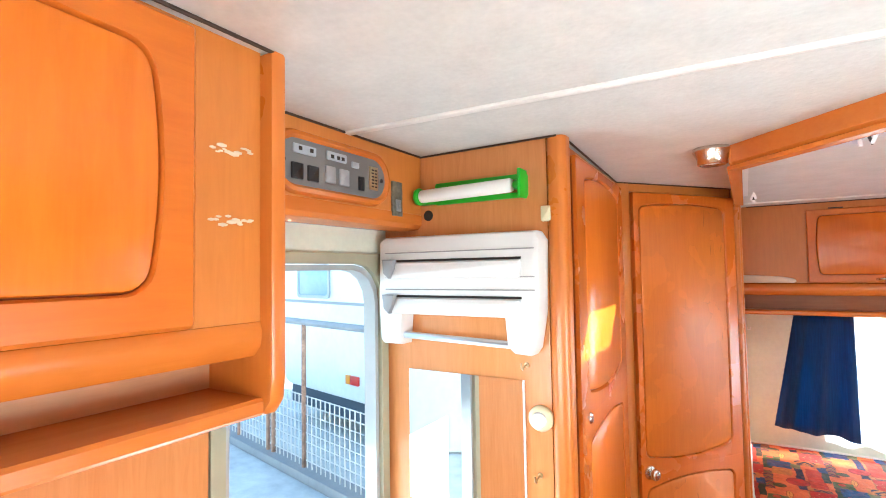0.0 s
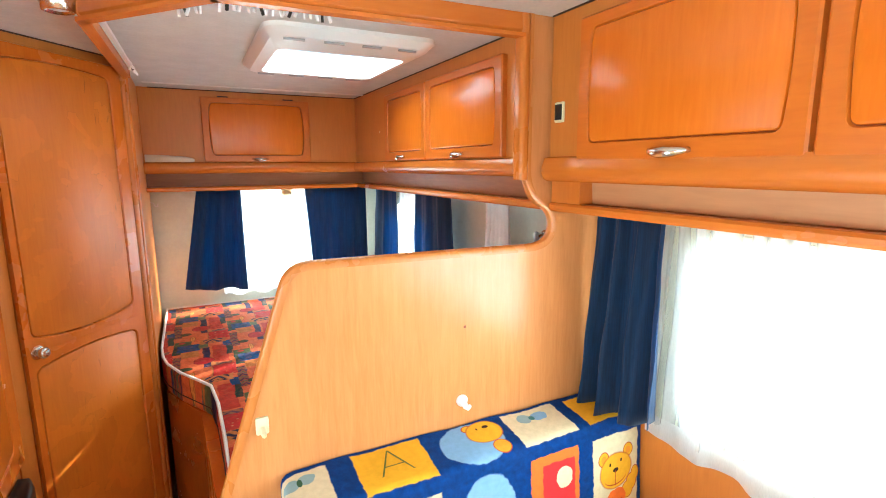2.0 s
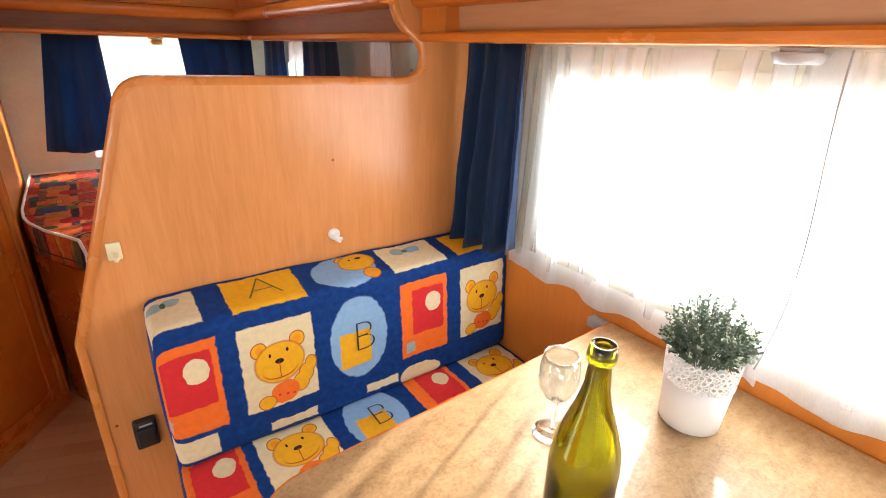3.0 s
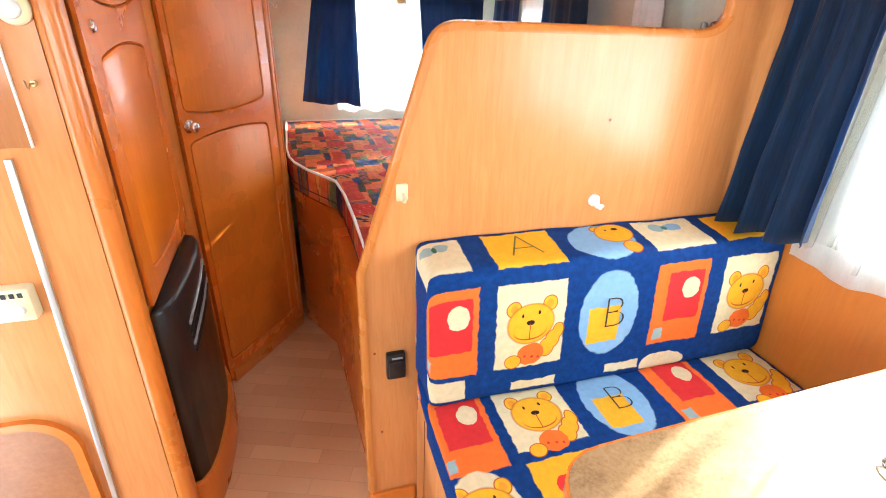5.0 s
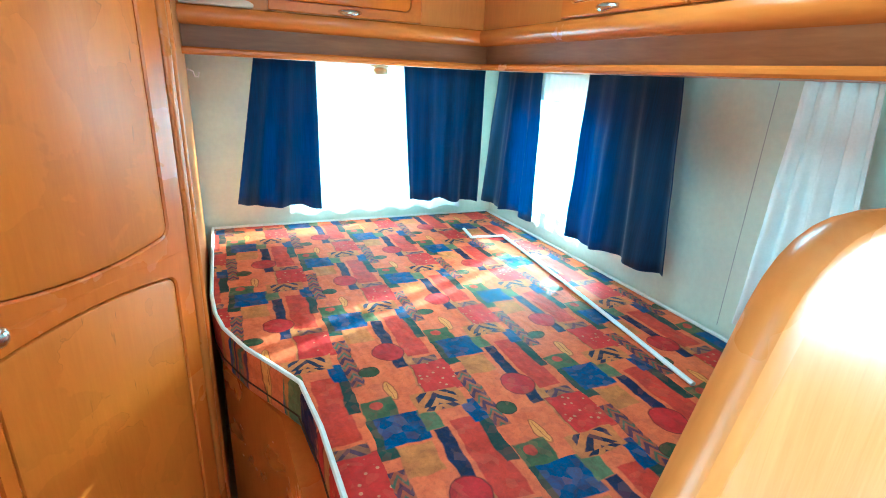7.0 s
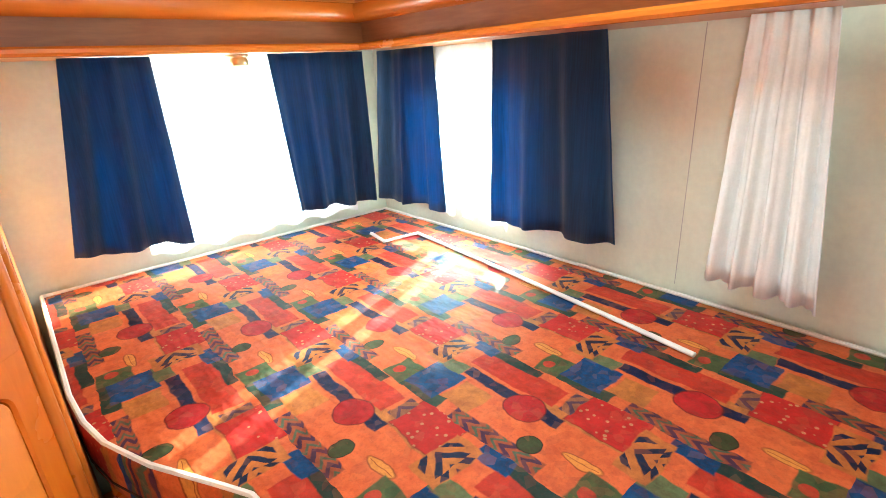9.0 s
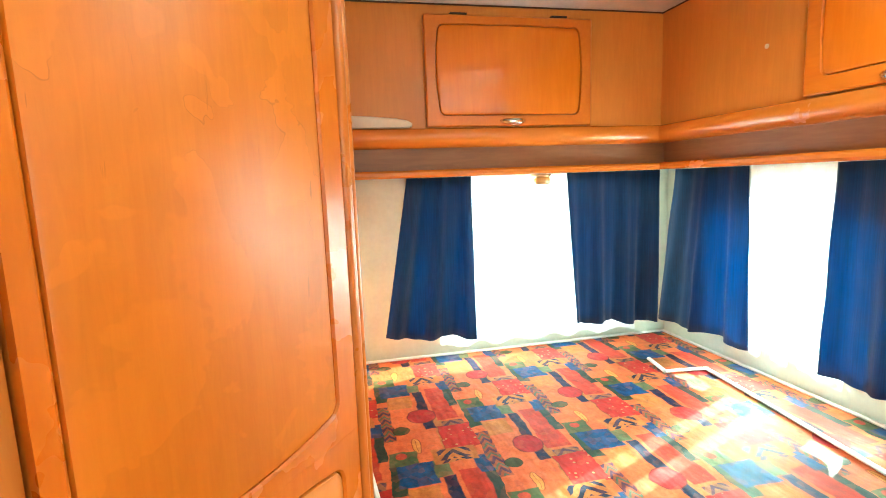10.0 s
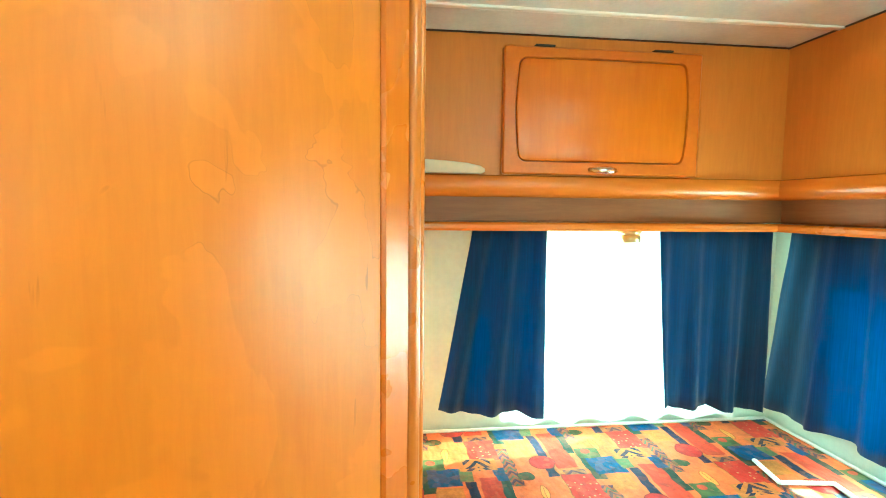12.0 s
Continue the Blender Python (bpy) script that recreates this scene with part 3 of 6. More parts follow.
def lathe(bm, prof, at, n=24, axis=(0, 0, 1), caps=True):
    z = Vector(axis).normalized()
    x = z.orthogonal().normalized()
    y = z.cross(x)
    rings = [[Vector(at) + z * h + (x * math.cos(2 * math.pi * k / n) + y * math.sin(2 * math.pi * k / n)) * r for k in range(n)] for r, h in prof]
    loft(bm, rings, caps, caps)


def one(fn, *a, **k):
    bm = bm_new()
    fn(bm, *a, **k)
    return bm


def bezier(p0, p1, p2, n=8):
    p0, p1, p2 = Vector(p0), Vector(p1), Vector(p2)
    return [p0 * (1 - t) ** 2 + p1 * 2 * t * (1 - t) + p2 * t * t for t in [i / n for i in range(n + 1)]]


def text_mesh(body, size, place):
    """Mesh of one printed word in the built-in font, its points laid down by place(u, v)."""
    cu = bpy.data.curves.new("print", 'FONT')
    cu.body, cu.size, cu.align_x, cu.align_y = body, size, 'CENTER', 'CENTER'
    cu.resolution_u, cu.offset = 3, -0.031 * size
    tmp = bpy.data.objects.new("print", cu)
    scene.collection.objects.link(tmp)
    dg = bpy.context.evaluated_depsgraph_get()
    me = bpy.data.meshes.new_from_object(tmp.evaluated_get(dg))
    bm = bm_new()
    bm.from_mesh(me)
    bpy.data.objects.remove(tmp)
    bpy.data.meshes.remove(me)
    for v in bm.verts:
        v.co = place(v.co.x, v.co.y)
    return bm

# ---- setting ----
FLOOR_Z, CEIL_Z = 0.0, 1.943
X_L, X_R, Y_F, Y_B = -0.36, 1.70, -1.70, 3.33


def holed(bm, fr, u0, v0, u1, v1, holes, w0, w1):
    us = sorted({u0, u1, *[h[0] for h in holes], *[h[2] for h in holes]})
    vs = sorted({v0, v1, *[h[1] for h in holes], *[h[3] for h in holes]})
    for a, b in zip(us, us[1:]):
        for c, d in zip(vs, vs[1:]):
            if not any(h[0] < (a + b) / 2 < h[2] and h[1] < (c + d) / 2 < h[3] for h in holes):
                prism(bm, [(a, c), (b, c), (b, d), (a, d)], fr, w0, w1)


structure("floor", one(box, X_L - 0.04, Y_F - 0.04, -0.04, X_R + 0.04, Y_B + 0.04, 0.0), FLOOR, "pinkish beige parquet-pattern vinyl floor", "floor")
bm = bm_new()
holed(bm, face_up(CEIL_Z), X_L - 0.04, Y_F - 0.04, X_R + 0.04, Y_B + 0.04, [(0.84, 1.80, 1.235, 2.185)], 0, 0.04)
structure("ceiling", bm, CEIL, "off-white textured board ceiling of the caravan", "ceiling")
for name, a, b in (("ceiling_joint_1", (-0.25, 1.058), (1.44, 1.134)), ("ceiling_joint_2", (0.42, 2.866), (1.44, 2.869))):
    bm = bm_new()
    d = Vector((b[0] - a[0], b[1] - a[1], 0))
    n = Vector((0, 0, -1))
    prism(bm, rrect(0, -0.009, d.length, 0.009, 0.002), axes((*a, CEIL_Z), d, d.normalized().cross(n), n), -0.001, 0.005, 0.002)
    structure(name, bm, STRIP, "white plastic strip over a ceiling joint", "trim")

bm = bm_new()
holed(bm, face_left(X_R), -Y_B - 0.04, 0, -Y_F + 0.04, CEIL_Z, [(-1.03, 0.905, 0.36, 1.375), (-3.05, 0.88, -2.44, 1.355)], -0.04, 0)
structure("wall_right", bm, WALL_PALE, "pale grey-cream caravan side wall", "wall")
bm = bm_new()
holed(bm, face_near(Y_B), X_L - 0.04, 0, X_R, CEIL_Z, [(0.66, 0.88, 1.40, 1.43)], -0.04, 0)
structure("wall_rear", bm, WALL_PALE, "pale grey-cream caravan rear wall", "wall")
bm = bm_new()
holed(bm, face_right(X_L), Y_F - 0.04, 0, Y_B, CEIL_Z, [(0.86, 0.0, 1.285, 1.69), (-0.76, 0.98, 0.16, 1.42)], -0.04, 0)
structure("wall_left", bm, WALL_PALE, "pale grey caravan side wall round the door", "wall")
bm = bm_new()
holed(bm, axes((0, Y_F, 0), (-1, 0, 0), (0, 0, 1)), -X_R, 0, -X_L, CEIL_Z, [(-1.37, 0.91, 0.13, 1.53)], -0.04, 0)
structure("wall_front", bm, WALL_PALE, "unseen pale front wall with an added wide window", "wall")
structure("wall_joint", one(tube, [(X_R - 0.0005, 1.985, 0.80), (X_R - 0.0005, 1.985, 1.444)], 0.0008, 6), GREY_PLASTIC, "fine vertical joint in the pale wall", "trim")
structure("wall_panel_dinette", one(box, 1.690, -1.30, 0.0, 1.6995, 1.299, 0.845), WOOD_FACE, "honey wood panel below the dinette window", "wall panel")
structure("wall_panel_kitchen", one(box, X_L + 0.0005, 0.22, 0.0, X_L + 0.012, 0.832, 1.493), WOOD_LIGHT, "beech veneer wall panel beside the door", "wall panel")


def window(name, fr, u0, v0, u1, v1, label):
    w = thing(name, fr @ Vector(((u0 + u1) / 2, v0, 0)), label, "window", "", "structure")
    bm = bm_new()
    band(bm, rrect(u0 - 0.03, v0 - 0.03, u1 + 0.03, v1 + 0.03, 0.03), rrect(u0 + 0.012, v0 + 0.012, u1 - 0.012, v1 - 0.012, 0.03), fr, 0.0005, 0.012)
    part("window_frame", bm, WALL_PALE, w)
    pane = part("pane", one(prism, [(u0, v0), (u1, v0), (u1, v1), (u0, v1)], fr, -0.038, -0.034), GLASS, w)
    pane.visible_shadow = False


window("window_1", face_left(X_R), -1.03, 0.905, 0.36, 1.375, "wide caravan window behind net curtains, blown out bright")
window("window_2", face_left(X_R), -3.05, 0.88, -2.44, 1.355, "side window by the bed behind blue curtains")
window("window_3", face_near(Y_B), 0.66, 0.88, 1.40, 1.43, "rear window over the bed behind blue curtains")
# Both windows below are out of view, added to go with the fill lamps.
window("window_5", face_right(X_L), -0.76, 0.98, 0.16, 1.42, "unseen kitchen window added under the locker for fill light")
window("window_4", axes((0, Y_F, 0), (-1, 0, 0), (0, 0, 1)), -1.37, 0.91, 0.13, 1.53, "unseen wide front window added for fill light")

# entrance doorway with its seal
door = thing("door_1", (X_L, 1.07, 0), "open entrance doorway with an olive-grey rubber seal", "door", "", "structure")
bm = bm_new()
band(bm, rrect(0.835, -0.02, 1.308, 1.712, 0.03), rrect(0.862, -0.02, 1.283, 1.688, 0.085), face_right(X_L), 0.0005, 0.014)
part("door_seal", bm, RUBBER_SEAL, door)
bm = bm_new()
band(bm, rrect(0.864, -0.02, 1.281, 1.686, 0.085), rrect(0.876, -0.02, 1.269, 1.674, 0.08), face_right(X_L), -0.030, 0.004)
part("door_frame", bm, ALU_FRAME, door)

# ---- roof hatch ----
hatch = thing("roof_hatch", (1.04, 1.99, CEIL_Z), "white plastic roof hatch with a bright clear dome", "roof hatch")
bm = bm_new()
fr = axes((0, 0, CEIL_Z), (1, 0, 0), (0, -1, 0))
o0, o1 = rrect(0.780, -2.262, 1.283, -1.630, 0.05), rrect(0.800, -2.242, 1.263, -1.650, 0.05)
i0, i1 = rrect(0.837, -2.190, 1.240, -1.795, 0.03), rrect(0.842, -2.183, 1.233, -1.802, 0.03)
vs = [[fr @ Vector((*p, w)) for p in q] for q, w in ((o0, 0.0), (o0, 0.012), (o1, 0.032), (i0, 0.036), (i1, 0.0), (i1, -0.042))]
loft(bm, vs, False, False)
part("hatch_frame", bm, WHITE_PLASTIC, hatch)
dome = part("dome", one(prism, rrect(0.81, -2.22, 1.27, -1.76, 0.04), fr, -0.085, -0.078), GLASS, hatch, "clear acrylic dome")
dome.visible_shadow = False
for y in (1.665, 2.228):
    for x in (0.86, 0.97, 1.08, 1.19):
        part("vent_slot", one(box, x - 0.028, y - 0.004, CEIL_Z - 0.0385, x + 0.028, y + 0.004, CEIL_Z - 0.033), GREY_PLASTIC, hatch)


# ---- cabinet helpers ----
def handle(parent, fr, u, v, length=0.075):
    h = part("handle", one(tube, [fr @ Vector((u - length / 2 + length * t, v - 0.004 * math.sin(math.pi * t), 0.006 + 0.020 * math.sin(math.pi * t) ** 0.6)) for t in [i / 12 for i in range(13)]],
                           [0.0050 + 0.0062 * math.sin(math.pi * i / 12) for i in range(13)], 10, 0.8, fr.to_3x3() @ Vector((0, 0, 1))), CHROME, parent, "brushed nickel bow handle", True)
    return h


def panel_door(parent, fr, u0, v0, u1, v1, inner, bow=(0.0, 0.0, 0.0, 0.0), r=0.02, frame_mat=None, panel_mat=None, name="door", grip=None, label="", thick=0.02):
    """Raised-panel door: backing whose dark colour holds the groove's shade, a frame round it and the panel proud in
    the middle.
    """
    d = part(name, one(prism, rrect(u0 + 0.002, v0 + 0.002, u1 - 0.002, v1 - 0.002, 0.004), fr, 0.0005, thick - 0.008), GROOVE, parent, label)
    a0, b0, a1, b1 = inner
    outer, hole = rrect(u0, v0, u1, v1, 0.006), rrect(a0, b0, a1, b1, r, bow)
    ox = inset(outer, 0.004)
    n = len(outer)
    bm = bm_new()
    vs = [[bm.verts.new(fr @ Vector((*p, w))) for p in q] for q, w in ((outer, 0.0005), (outer, thick - 0.004), (ox, thick), (inset(hole, -0.0025), thick), (hole, thick - 0.004), (hole, 0.002))]
    for k in range(5):
        for i in range(n):
            j = (i + 1) % n
            bm.faces.new((vs[k][i], vs[k][j], vs[k + 1][j], vs[k + 1][i]))
    part("door_frame", bm, frame_mat, d)
    part("door_panel", one(prism, inset(hole, 0.0018), fr, 0.003, thick - 0.0005, 0.004), panel_mat, d)
    if grip:
        handle(d, axes(fr @ Vector((0, 0, thick - 0.004)), fr.col[0].xyz, fr.col[1].xyz), *grip)
    return d


def cab_body(parent, prof, fr, w0, w1, mat, name, label="", bev=0.0):
    return part(name, one(prism, prof, fr, w0, w1, bev), mat, parent, label)


# profiles in (depth from the wall line outwards, height); depth d counts from the cabinet face
NOSE = [(0.0, 1.590), (0.018, 1.586), (0.027, 1.572), (0.027, 1.556), (0.020, 1.543), (0.008, 1.536), (-0.03, 1.534), (-0.03, 1.590)]
LIP = [(-0.02, 1.4685), (-0.008, 1.468), (-0.001, 1.462), (-0.001, 1.453), (-0.008, 1.446), (-0.02, 1.4455)]


def overhead(name, at, outward, along, w0, w1, depth, label, rail_mat, brown_mat, niche_mat, face_mat, drop=0.0, reach=0.0, deep=0.0):
    """Overhead locker: face box, rounded rail, recessed band and a lipped shelf under it."""
    c = thing(name, at, label, "cabinet")
    fr = axes(at, outward, (0, 0, 1), along)
    sh = lambda pts: [(a, b - CEIL_Z + 0.0 - drop) for a, b in pts]
    part("body", one(prism, sh([(-depth, 1.588), (0, 1.588), (0, CEIL_Z - 0.0005), (-depth, CEIL_Z - 0.0005)]), fr, w0, w1), face_mat, c)
    nose = [(a, b - deep if b < 1.58 else b) for a, b in NOSE]
    part("rail", one(prism, sh(nose), fr, w0, w1), rail_mat, c, "rounded orange wood rail")
    part("rail_underside", one(prism, sh([(-depth, 1.540 - deep), (-0.03, 1.540 - deep), (-0.03, 1.5875), (-depth, 1.5875)]), fr, w0, w1), face_mat, c)
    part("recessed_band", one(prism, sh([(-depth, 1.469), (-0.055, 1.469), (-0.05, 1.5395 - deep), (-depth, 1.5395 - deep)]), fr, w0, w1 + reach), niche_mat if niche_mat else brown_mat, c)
    part("shelf", one(prism, sh([(-depth, 1.447), (-0.02, 1.447), (-0.02, 1.4675), (-depth, 1.4675)]), fr, w0, w1 + 0.6 * reach), face_mat, c)
    part("shelf_lip", one(prism, sh(LIP), fr, w0, w1), rail_mat, c, "orange wood lip along the shelf")
    return c


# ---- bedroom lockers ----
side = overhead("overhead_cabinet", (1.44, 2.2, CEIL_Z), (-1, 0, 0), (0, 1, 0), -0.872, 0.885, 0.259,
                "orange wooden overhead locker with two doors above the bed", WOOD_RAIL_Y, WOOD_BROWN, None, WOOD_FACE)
fr = face_left(1.44)
panel_door(side, fr, -2.50, 1.592, -2.046, 1.892, (-2.455, 1.63, -2.085, 1.862), (0.007, 0.007, 0, 0.002), 0.013, WOOD_DOOR_H, WOOD_PANEL, grip=(-2.29, 1.607))
panel_door(side, fr, -2.04, 1.592, -1.500, 1.892, (-1.995, 1.63, -1.545, 1.862), (0.007, 0.007, 0, 0.002), 0.013, WOOD_DOOR_H, WOOD_PANEL, grip=(-1.765, 1.607))
part("screw_cap", one(lathe, [(0.006, 0), (0.006, 0.002), (0.003, 0.003)], (1.44, 2.62, 1.735), 8, (-1, 0, 0)), GLUE, side, "pale chip in the veneer")

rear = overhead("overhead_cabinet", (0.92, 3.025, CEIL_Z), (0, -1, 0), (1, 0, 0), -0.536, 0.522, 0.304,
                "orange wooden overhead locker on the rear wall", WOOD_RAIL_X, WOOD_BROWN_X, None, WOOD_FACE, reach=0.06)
fr = face_near(3.025)
panel_door(rear, fr, 0.650, 1.592, 1.178, 1.910, (0.693, 1.625, 1.132, 1.882), (0.011, 0.011, 0, 0.002), 0.016, WOOD_DOOR_H, WOOD_PANEL, grip=(0.915, 1.607))
for x in (0.755, 1.07):
    part("hinge", one(box, x - 0.025, 3.005, 1.911, x + 0.025, 3.0245, 1.915), DARK_VENT, rear)
board = tagged(part("torn_board", one(prism, [(0.392, 1.5915), (0.597, 1.5915), (0.606, 1.596), (0.606, 1.604), (0.594, 1.611), (0.56, 1.618), (0.50, 1.623), (0.44, 1.626), (0.392, 1.627)], face_near(3.0245), 0.0, 0.020, 0.004), GLUE, None), "cream strip of board lying along the locker rail", "board")

# ---- dinette lockers ----
din = overhead("overhead_cabinet", (1.44, 0.3, CEIL_Z), (-1, 0, 0), (0, 1, 0), -1.6, 0.993, 0.259,
               "orange wooden overhead locker above the dinette window", WOOD_RAIL_Y, WOOD_BROWN, WOOD_NICHE, WOOD_FACE, deep=0.010)
fr = face_left(1.44)
for a, b, g in ((-1.172, -0.660, -0.905), (-0.652, -0.140, -0.403), (-0.133, 0.379, 0.105), (0.386, 0.90, 0.64)):
    panel_door(din, fr, a, 1.577, b, 1.905, (a + 0.042, 1.620, b - 0.042, 1.875), (0.007, 0.007, 0, 0.002), 0.013, WOOD_DOOR_H, WOOD_PANEL, grip=(g, 1.596, 0.095))
part("end_block", one(box, 1.45, 1.185, 1.469, 1.66, 1.293, 1.5395), WOOD_TRIM, din)
switch = thing("light_switch", (1.44, 1.256, 1.70), "black rocker switch in a cream plate", "light switch")
part("plate", one(prism, rrect(-1.273, 1.676, -1.239, 1.727, 0.004), face_left(1.44), 0.0005, 0.006, 0.002), CREAM_PLASTIC, switch)
part("rocker", one(prism, rrect(-1.268, 1.682, -1.244, 1.721, 0.002), face_left(1.44), 0.006, 0.010, 0.002), BLACK_PLASTIC, switch)

# ---- partition between dinette and bed ----
prof = [(0.573, 0.0), (0.573, 0.806), (0.738, 1.315)]
prof += [tuple(p) for p in bezier((0.738, 1.315), (0.752, 1.356), (0.80, 1.357), 6)][1:]
prof += [(1.10, 1.353), (1.385, 1.349)]
prof += [tuple(p) for p in bezier((1.385, 1.349), (1.462, 1.349), (1.463, 1.405), 6)][1:]
prof += [tuple(p) for p in bezier((1.463, 1.405), (1.462, 1.446), (1.42, 1.466), 5)][1:]
prof += [tuple(p) for p in bezier((1.42, 1.466), (1.372, 1.49), (1.370, 1.56), 6)][1:]
prof += [(1.370, 1.75), (1.370, 1.9425)]
edge = list(prof)
prof += [(1.6895, 1.9425), (1.6895, 0.0)]
partition = thing("partition_wall", (1.1, 1.31, 0), "beech veneer partition with a slanted edge and an open slot above", "partition", "", "structure")
part("panel", one(prism, prof, face_near(1.320), 0.0, 0.020), WOOD_LIGHT, partition)
bm = bm_new()
rings = []
for i, p in enumerate(edge):
    a, b = Vector(edge[max(0, i - 1)]), Vector(edge[min(len(edge) - 1, i + 1)])
    t = (b - a).normalized()
    nrm = Vector((-t.y, t.x))
    c = Vector(p)
    rings.append([Vector((c.x + nrm.x * d, y, c.y + nrm.y * d)) for d, y in ((-0.012, 1.2970), (0.000, 1.2970), (0.0045, 1.2990), (0.0072, 1.3035), (0.0082, 1.3100), (0.0072, 1.3165), (0.0045, 1.3210), (0.000, 1.3230), (-0.012, 1.3230))])
loft(bm, rings)
part("edge_trim", bm, WOOD_EDGE, partition, "orange wood edging")
part("skirting", one(box, 0.575, 1.288, 0.0, 0.703, 1.2995, 0.062, 0.003), WOOD_TRIM, partition)
part("post", one(prism, rrect(1.345, 1.2935, 1.375, 1.3345, 0.012), face_up(0), 1.53, 1.9425, 0.004), WOOD_TRIM, partition, "rounded orange wood post")
for x, z in ((1.185, 1.155), (0.60, 0.575), (0.612, 0.30)):
    part("screw", one(lathe, [(0.004, 0.0), (0.0035, 0.0015), (0.001, 0.002)], (x, 1.3, z), 8, (0, -1, 0)), GROOVE, partition)

# hooks and fittings on the partition
hook = thing("wall_hook", (0.677, 1.30, 1.01), "cream plastic coat hook on the partition", "hook")
part("plate", one(prism, rrect(0.663, 0.990, 0.690, 1.030, 0.004), face_near(1.30), 0.0005, 0.006, 0.002), CREAM_PLASTIC, hook)
part("peg", one(tube, [(0.677, 1.295, 1.005), (0.677, 1.282, 0.997), (0.677, 1.274, 0.997), (0.677, 1.270, 1.006)], [0.007, 0.006, 0.005, 0.004], 8), CREAM_PLASTIC, hook)
knobh = thing("wall_hook", (1.175, 1.30, 0.95), "white round plastic coat hook on the partition", "hook")
part("plate", one(lathe, [(0.016, 0.0005), (0.016, 0.006), (0.012, 0.010)], (1.175, 1.30, 0.954), 16, (0, -1, 0)), WHITE_PLASTIC, knobh)
part("peg", one(tube, [(1.175, 1.291, 0.954), (1.177, 1.280, 0.944), (1.180, 1.273, 0.942), (1.183, 1.268, 0.950)], [0.009, 0.008, 0.007, 0.005], 8), WHITE_PLASTIC, knobh)
sock = thing("socket", (0.653, 1.30, 0.535), "black plastic power socket on the partition", "socket")
part("body", one(prism, rrect(0.629, 0.495, 0.679, 0.575, 0.006), face_near(1.30), 0.0005, 0.018, 0.005), BLACK_PLASTIC, sock)
part("cover", one(prism, rrect(0.634, 0.502, 0.674, 0.556, 0.005), face_near(1.30), 0.018, 0.024, 0.004), BLACK_PLASTIC, sock)
part("label_bar", one(box, 0.642, 1.2808, 0.561, 0.670, 1.2818, 0.566), GREY_PLASTIC, sock)

fold = thing("folding_bracket", (1.55, 1.322, 1.39), "small grey and chrome folding bracket behind the partition", "bracket")
part("arm", one(tube, [(1.532, 1.415, 1.362), (1.552, 1.412, 1.395), (1.572, 1.410, 1.428)], 0.011, 8, 0.45), GREY_PLASTIC, fold)
part("cap", one(lathe, [(0.012, -0.008), (0.013, 0.0), (0.011, 0.008)], (1.530, 1.414, 1.362), 14, (0.5, -0.8, 0.2)), CHROME, fold, "chrome end cap", True)
part("cap", one(lathe, [(0.011, -0.007), (0.012, 0.0), (0.010, 0.007)], (1.574, 1.408, 1.431), 14, (0.5, -0.8, 0.2)), CHROME, fold, "chrome end cap", True)
part("mount", one(box, 1.560, 1.3205, 1.420, 1.584, 1.410, 1.436, 0.002), GREY_PLASTIC, fold)
part("wheel", one(lathe, [(0.018, -0.006), (0.020, 0.0), (0.018, 0.006)], (1.496, 1.415, 1.352), 18, (0.8, -0.5, 0)), GREY_PLASTIC, fold, "", True)
part("link", one(tube, [(1.496, 1.415, 1.352), (1.530, 1.414, 1.362)], 0.005, 6), CHROME, fold)

# ---- curtain beam under the ceiling ----
beam = thing("curtain_beam", (0.9, 1.32, CEIL_Z), "orange wooden pelmet beam with a curtain track", "beam")
BEAM = [(1.352, 1.312), (0.648, 1.338), (0.400, 1.622), (0.405, 2.385)]
for a, b in zip(BEAM, BEAM[1:]):
    d = Vector((b[0] - a[0], b[1] - a[1], 0))
    ln = d.length + 0.012
    sd = d.normalized().cross(Vector((0, 0, 1)))
    f = axes((*a, CEIL_Z), sd, (0, 0, 1), d.normalized())
    part("board", one(prism, [(-0.012, -0.0005), (-0.014, -0.040), (-0.010, -0.046), (-0.018, -0.049), (-0.018, -0.058), (0.010, -0.058), (0.010, -0.0005)], f, -0.008, ln - 0.004), WOOD_RAIL_X if abs(d.x) > abs(d.y) else WOOD_RAIL_Y, beam)
    part("track", one(prism, [(0.0105, -0.020), (0.024, -0.020), (0.024, -0.030), (0.0105, -0.030)], f, 0.03, ln - 0.04), WHITE_PLASTIC, beam, "white plastic curtain track")
glider_bm = one(box, -0.0018, -0.0028, -0.019, 0.0018, 0.0028, 0.0, 0.0008)
glider_mesh = None
gl_places = [(0.66 + 0.0125 * i, 1.358 - 0.0004 * i) for i in range(18)] + [(0.625 - 0.01 * i, 1.395 + 0.012 * i) for i in range(5)] + [(0.440, 2.10 + 0.025 * i) for i in range(7)]
for i, (x, y) in enumerate(gl_places):
    if glider_mesh is None:
        g0 = part("glider", glider_bm, WHITE_PLASTIC, beam)
        glider_mesh = g0.data
    else:
        g0 = new("glider", glider_mesh)
        if i % 5 == 1:
            g0.material_slots[0].link = 'OBJECT'
            g0.material_slots[0].material = DARK_VENT
        g0.parent = beam
        g0.matrix_parent_inverse = WORLD_OF[beam].inverted()
    g0.matrix_basis = pose(x, y, CEIL_Z - 0.047 - 0.006 * random.random(), random.uniform(-25, 25), random.uniform(-25, 25), random.uniform(0, 180))
spot = thing("ceiling_spot", (0.352, 1.628, CEIL_Z), "small round brushed metal ceiling spotlight", "ceiling lamp")
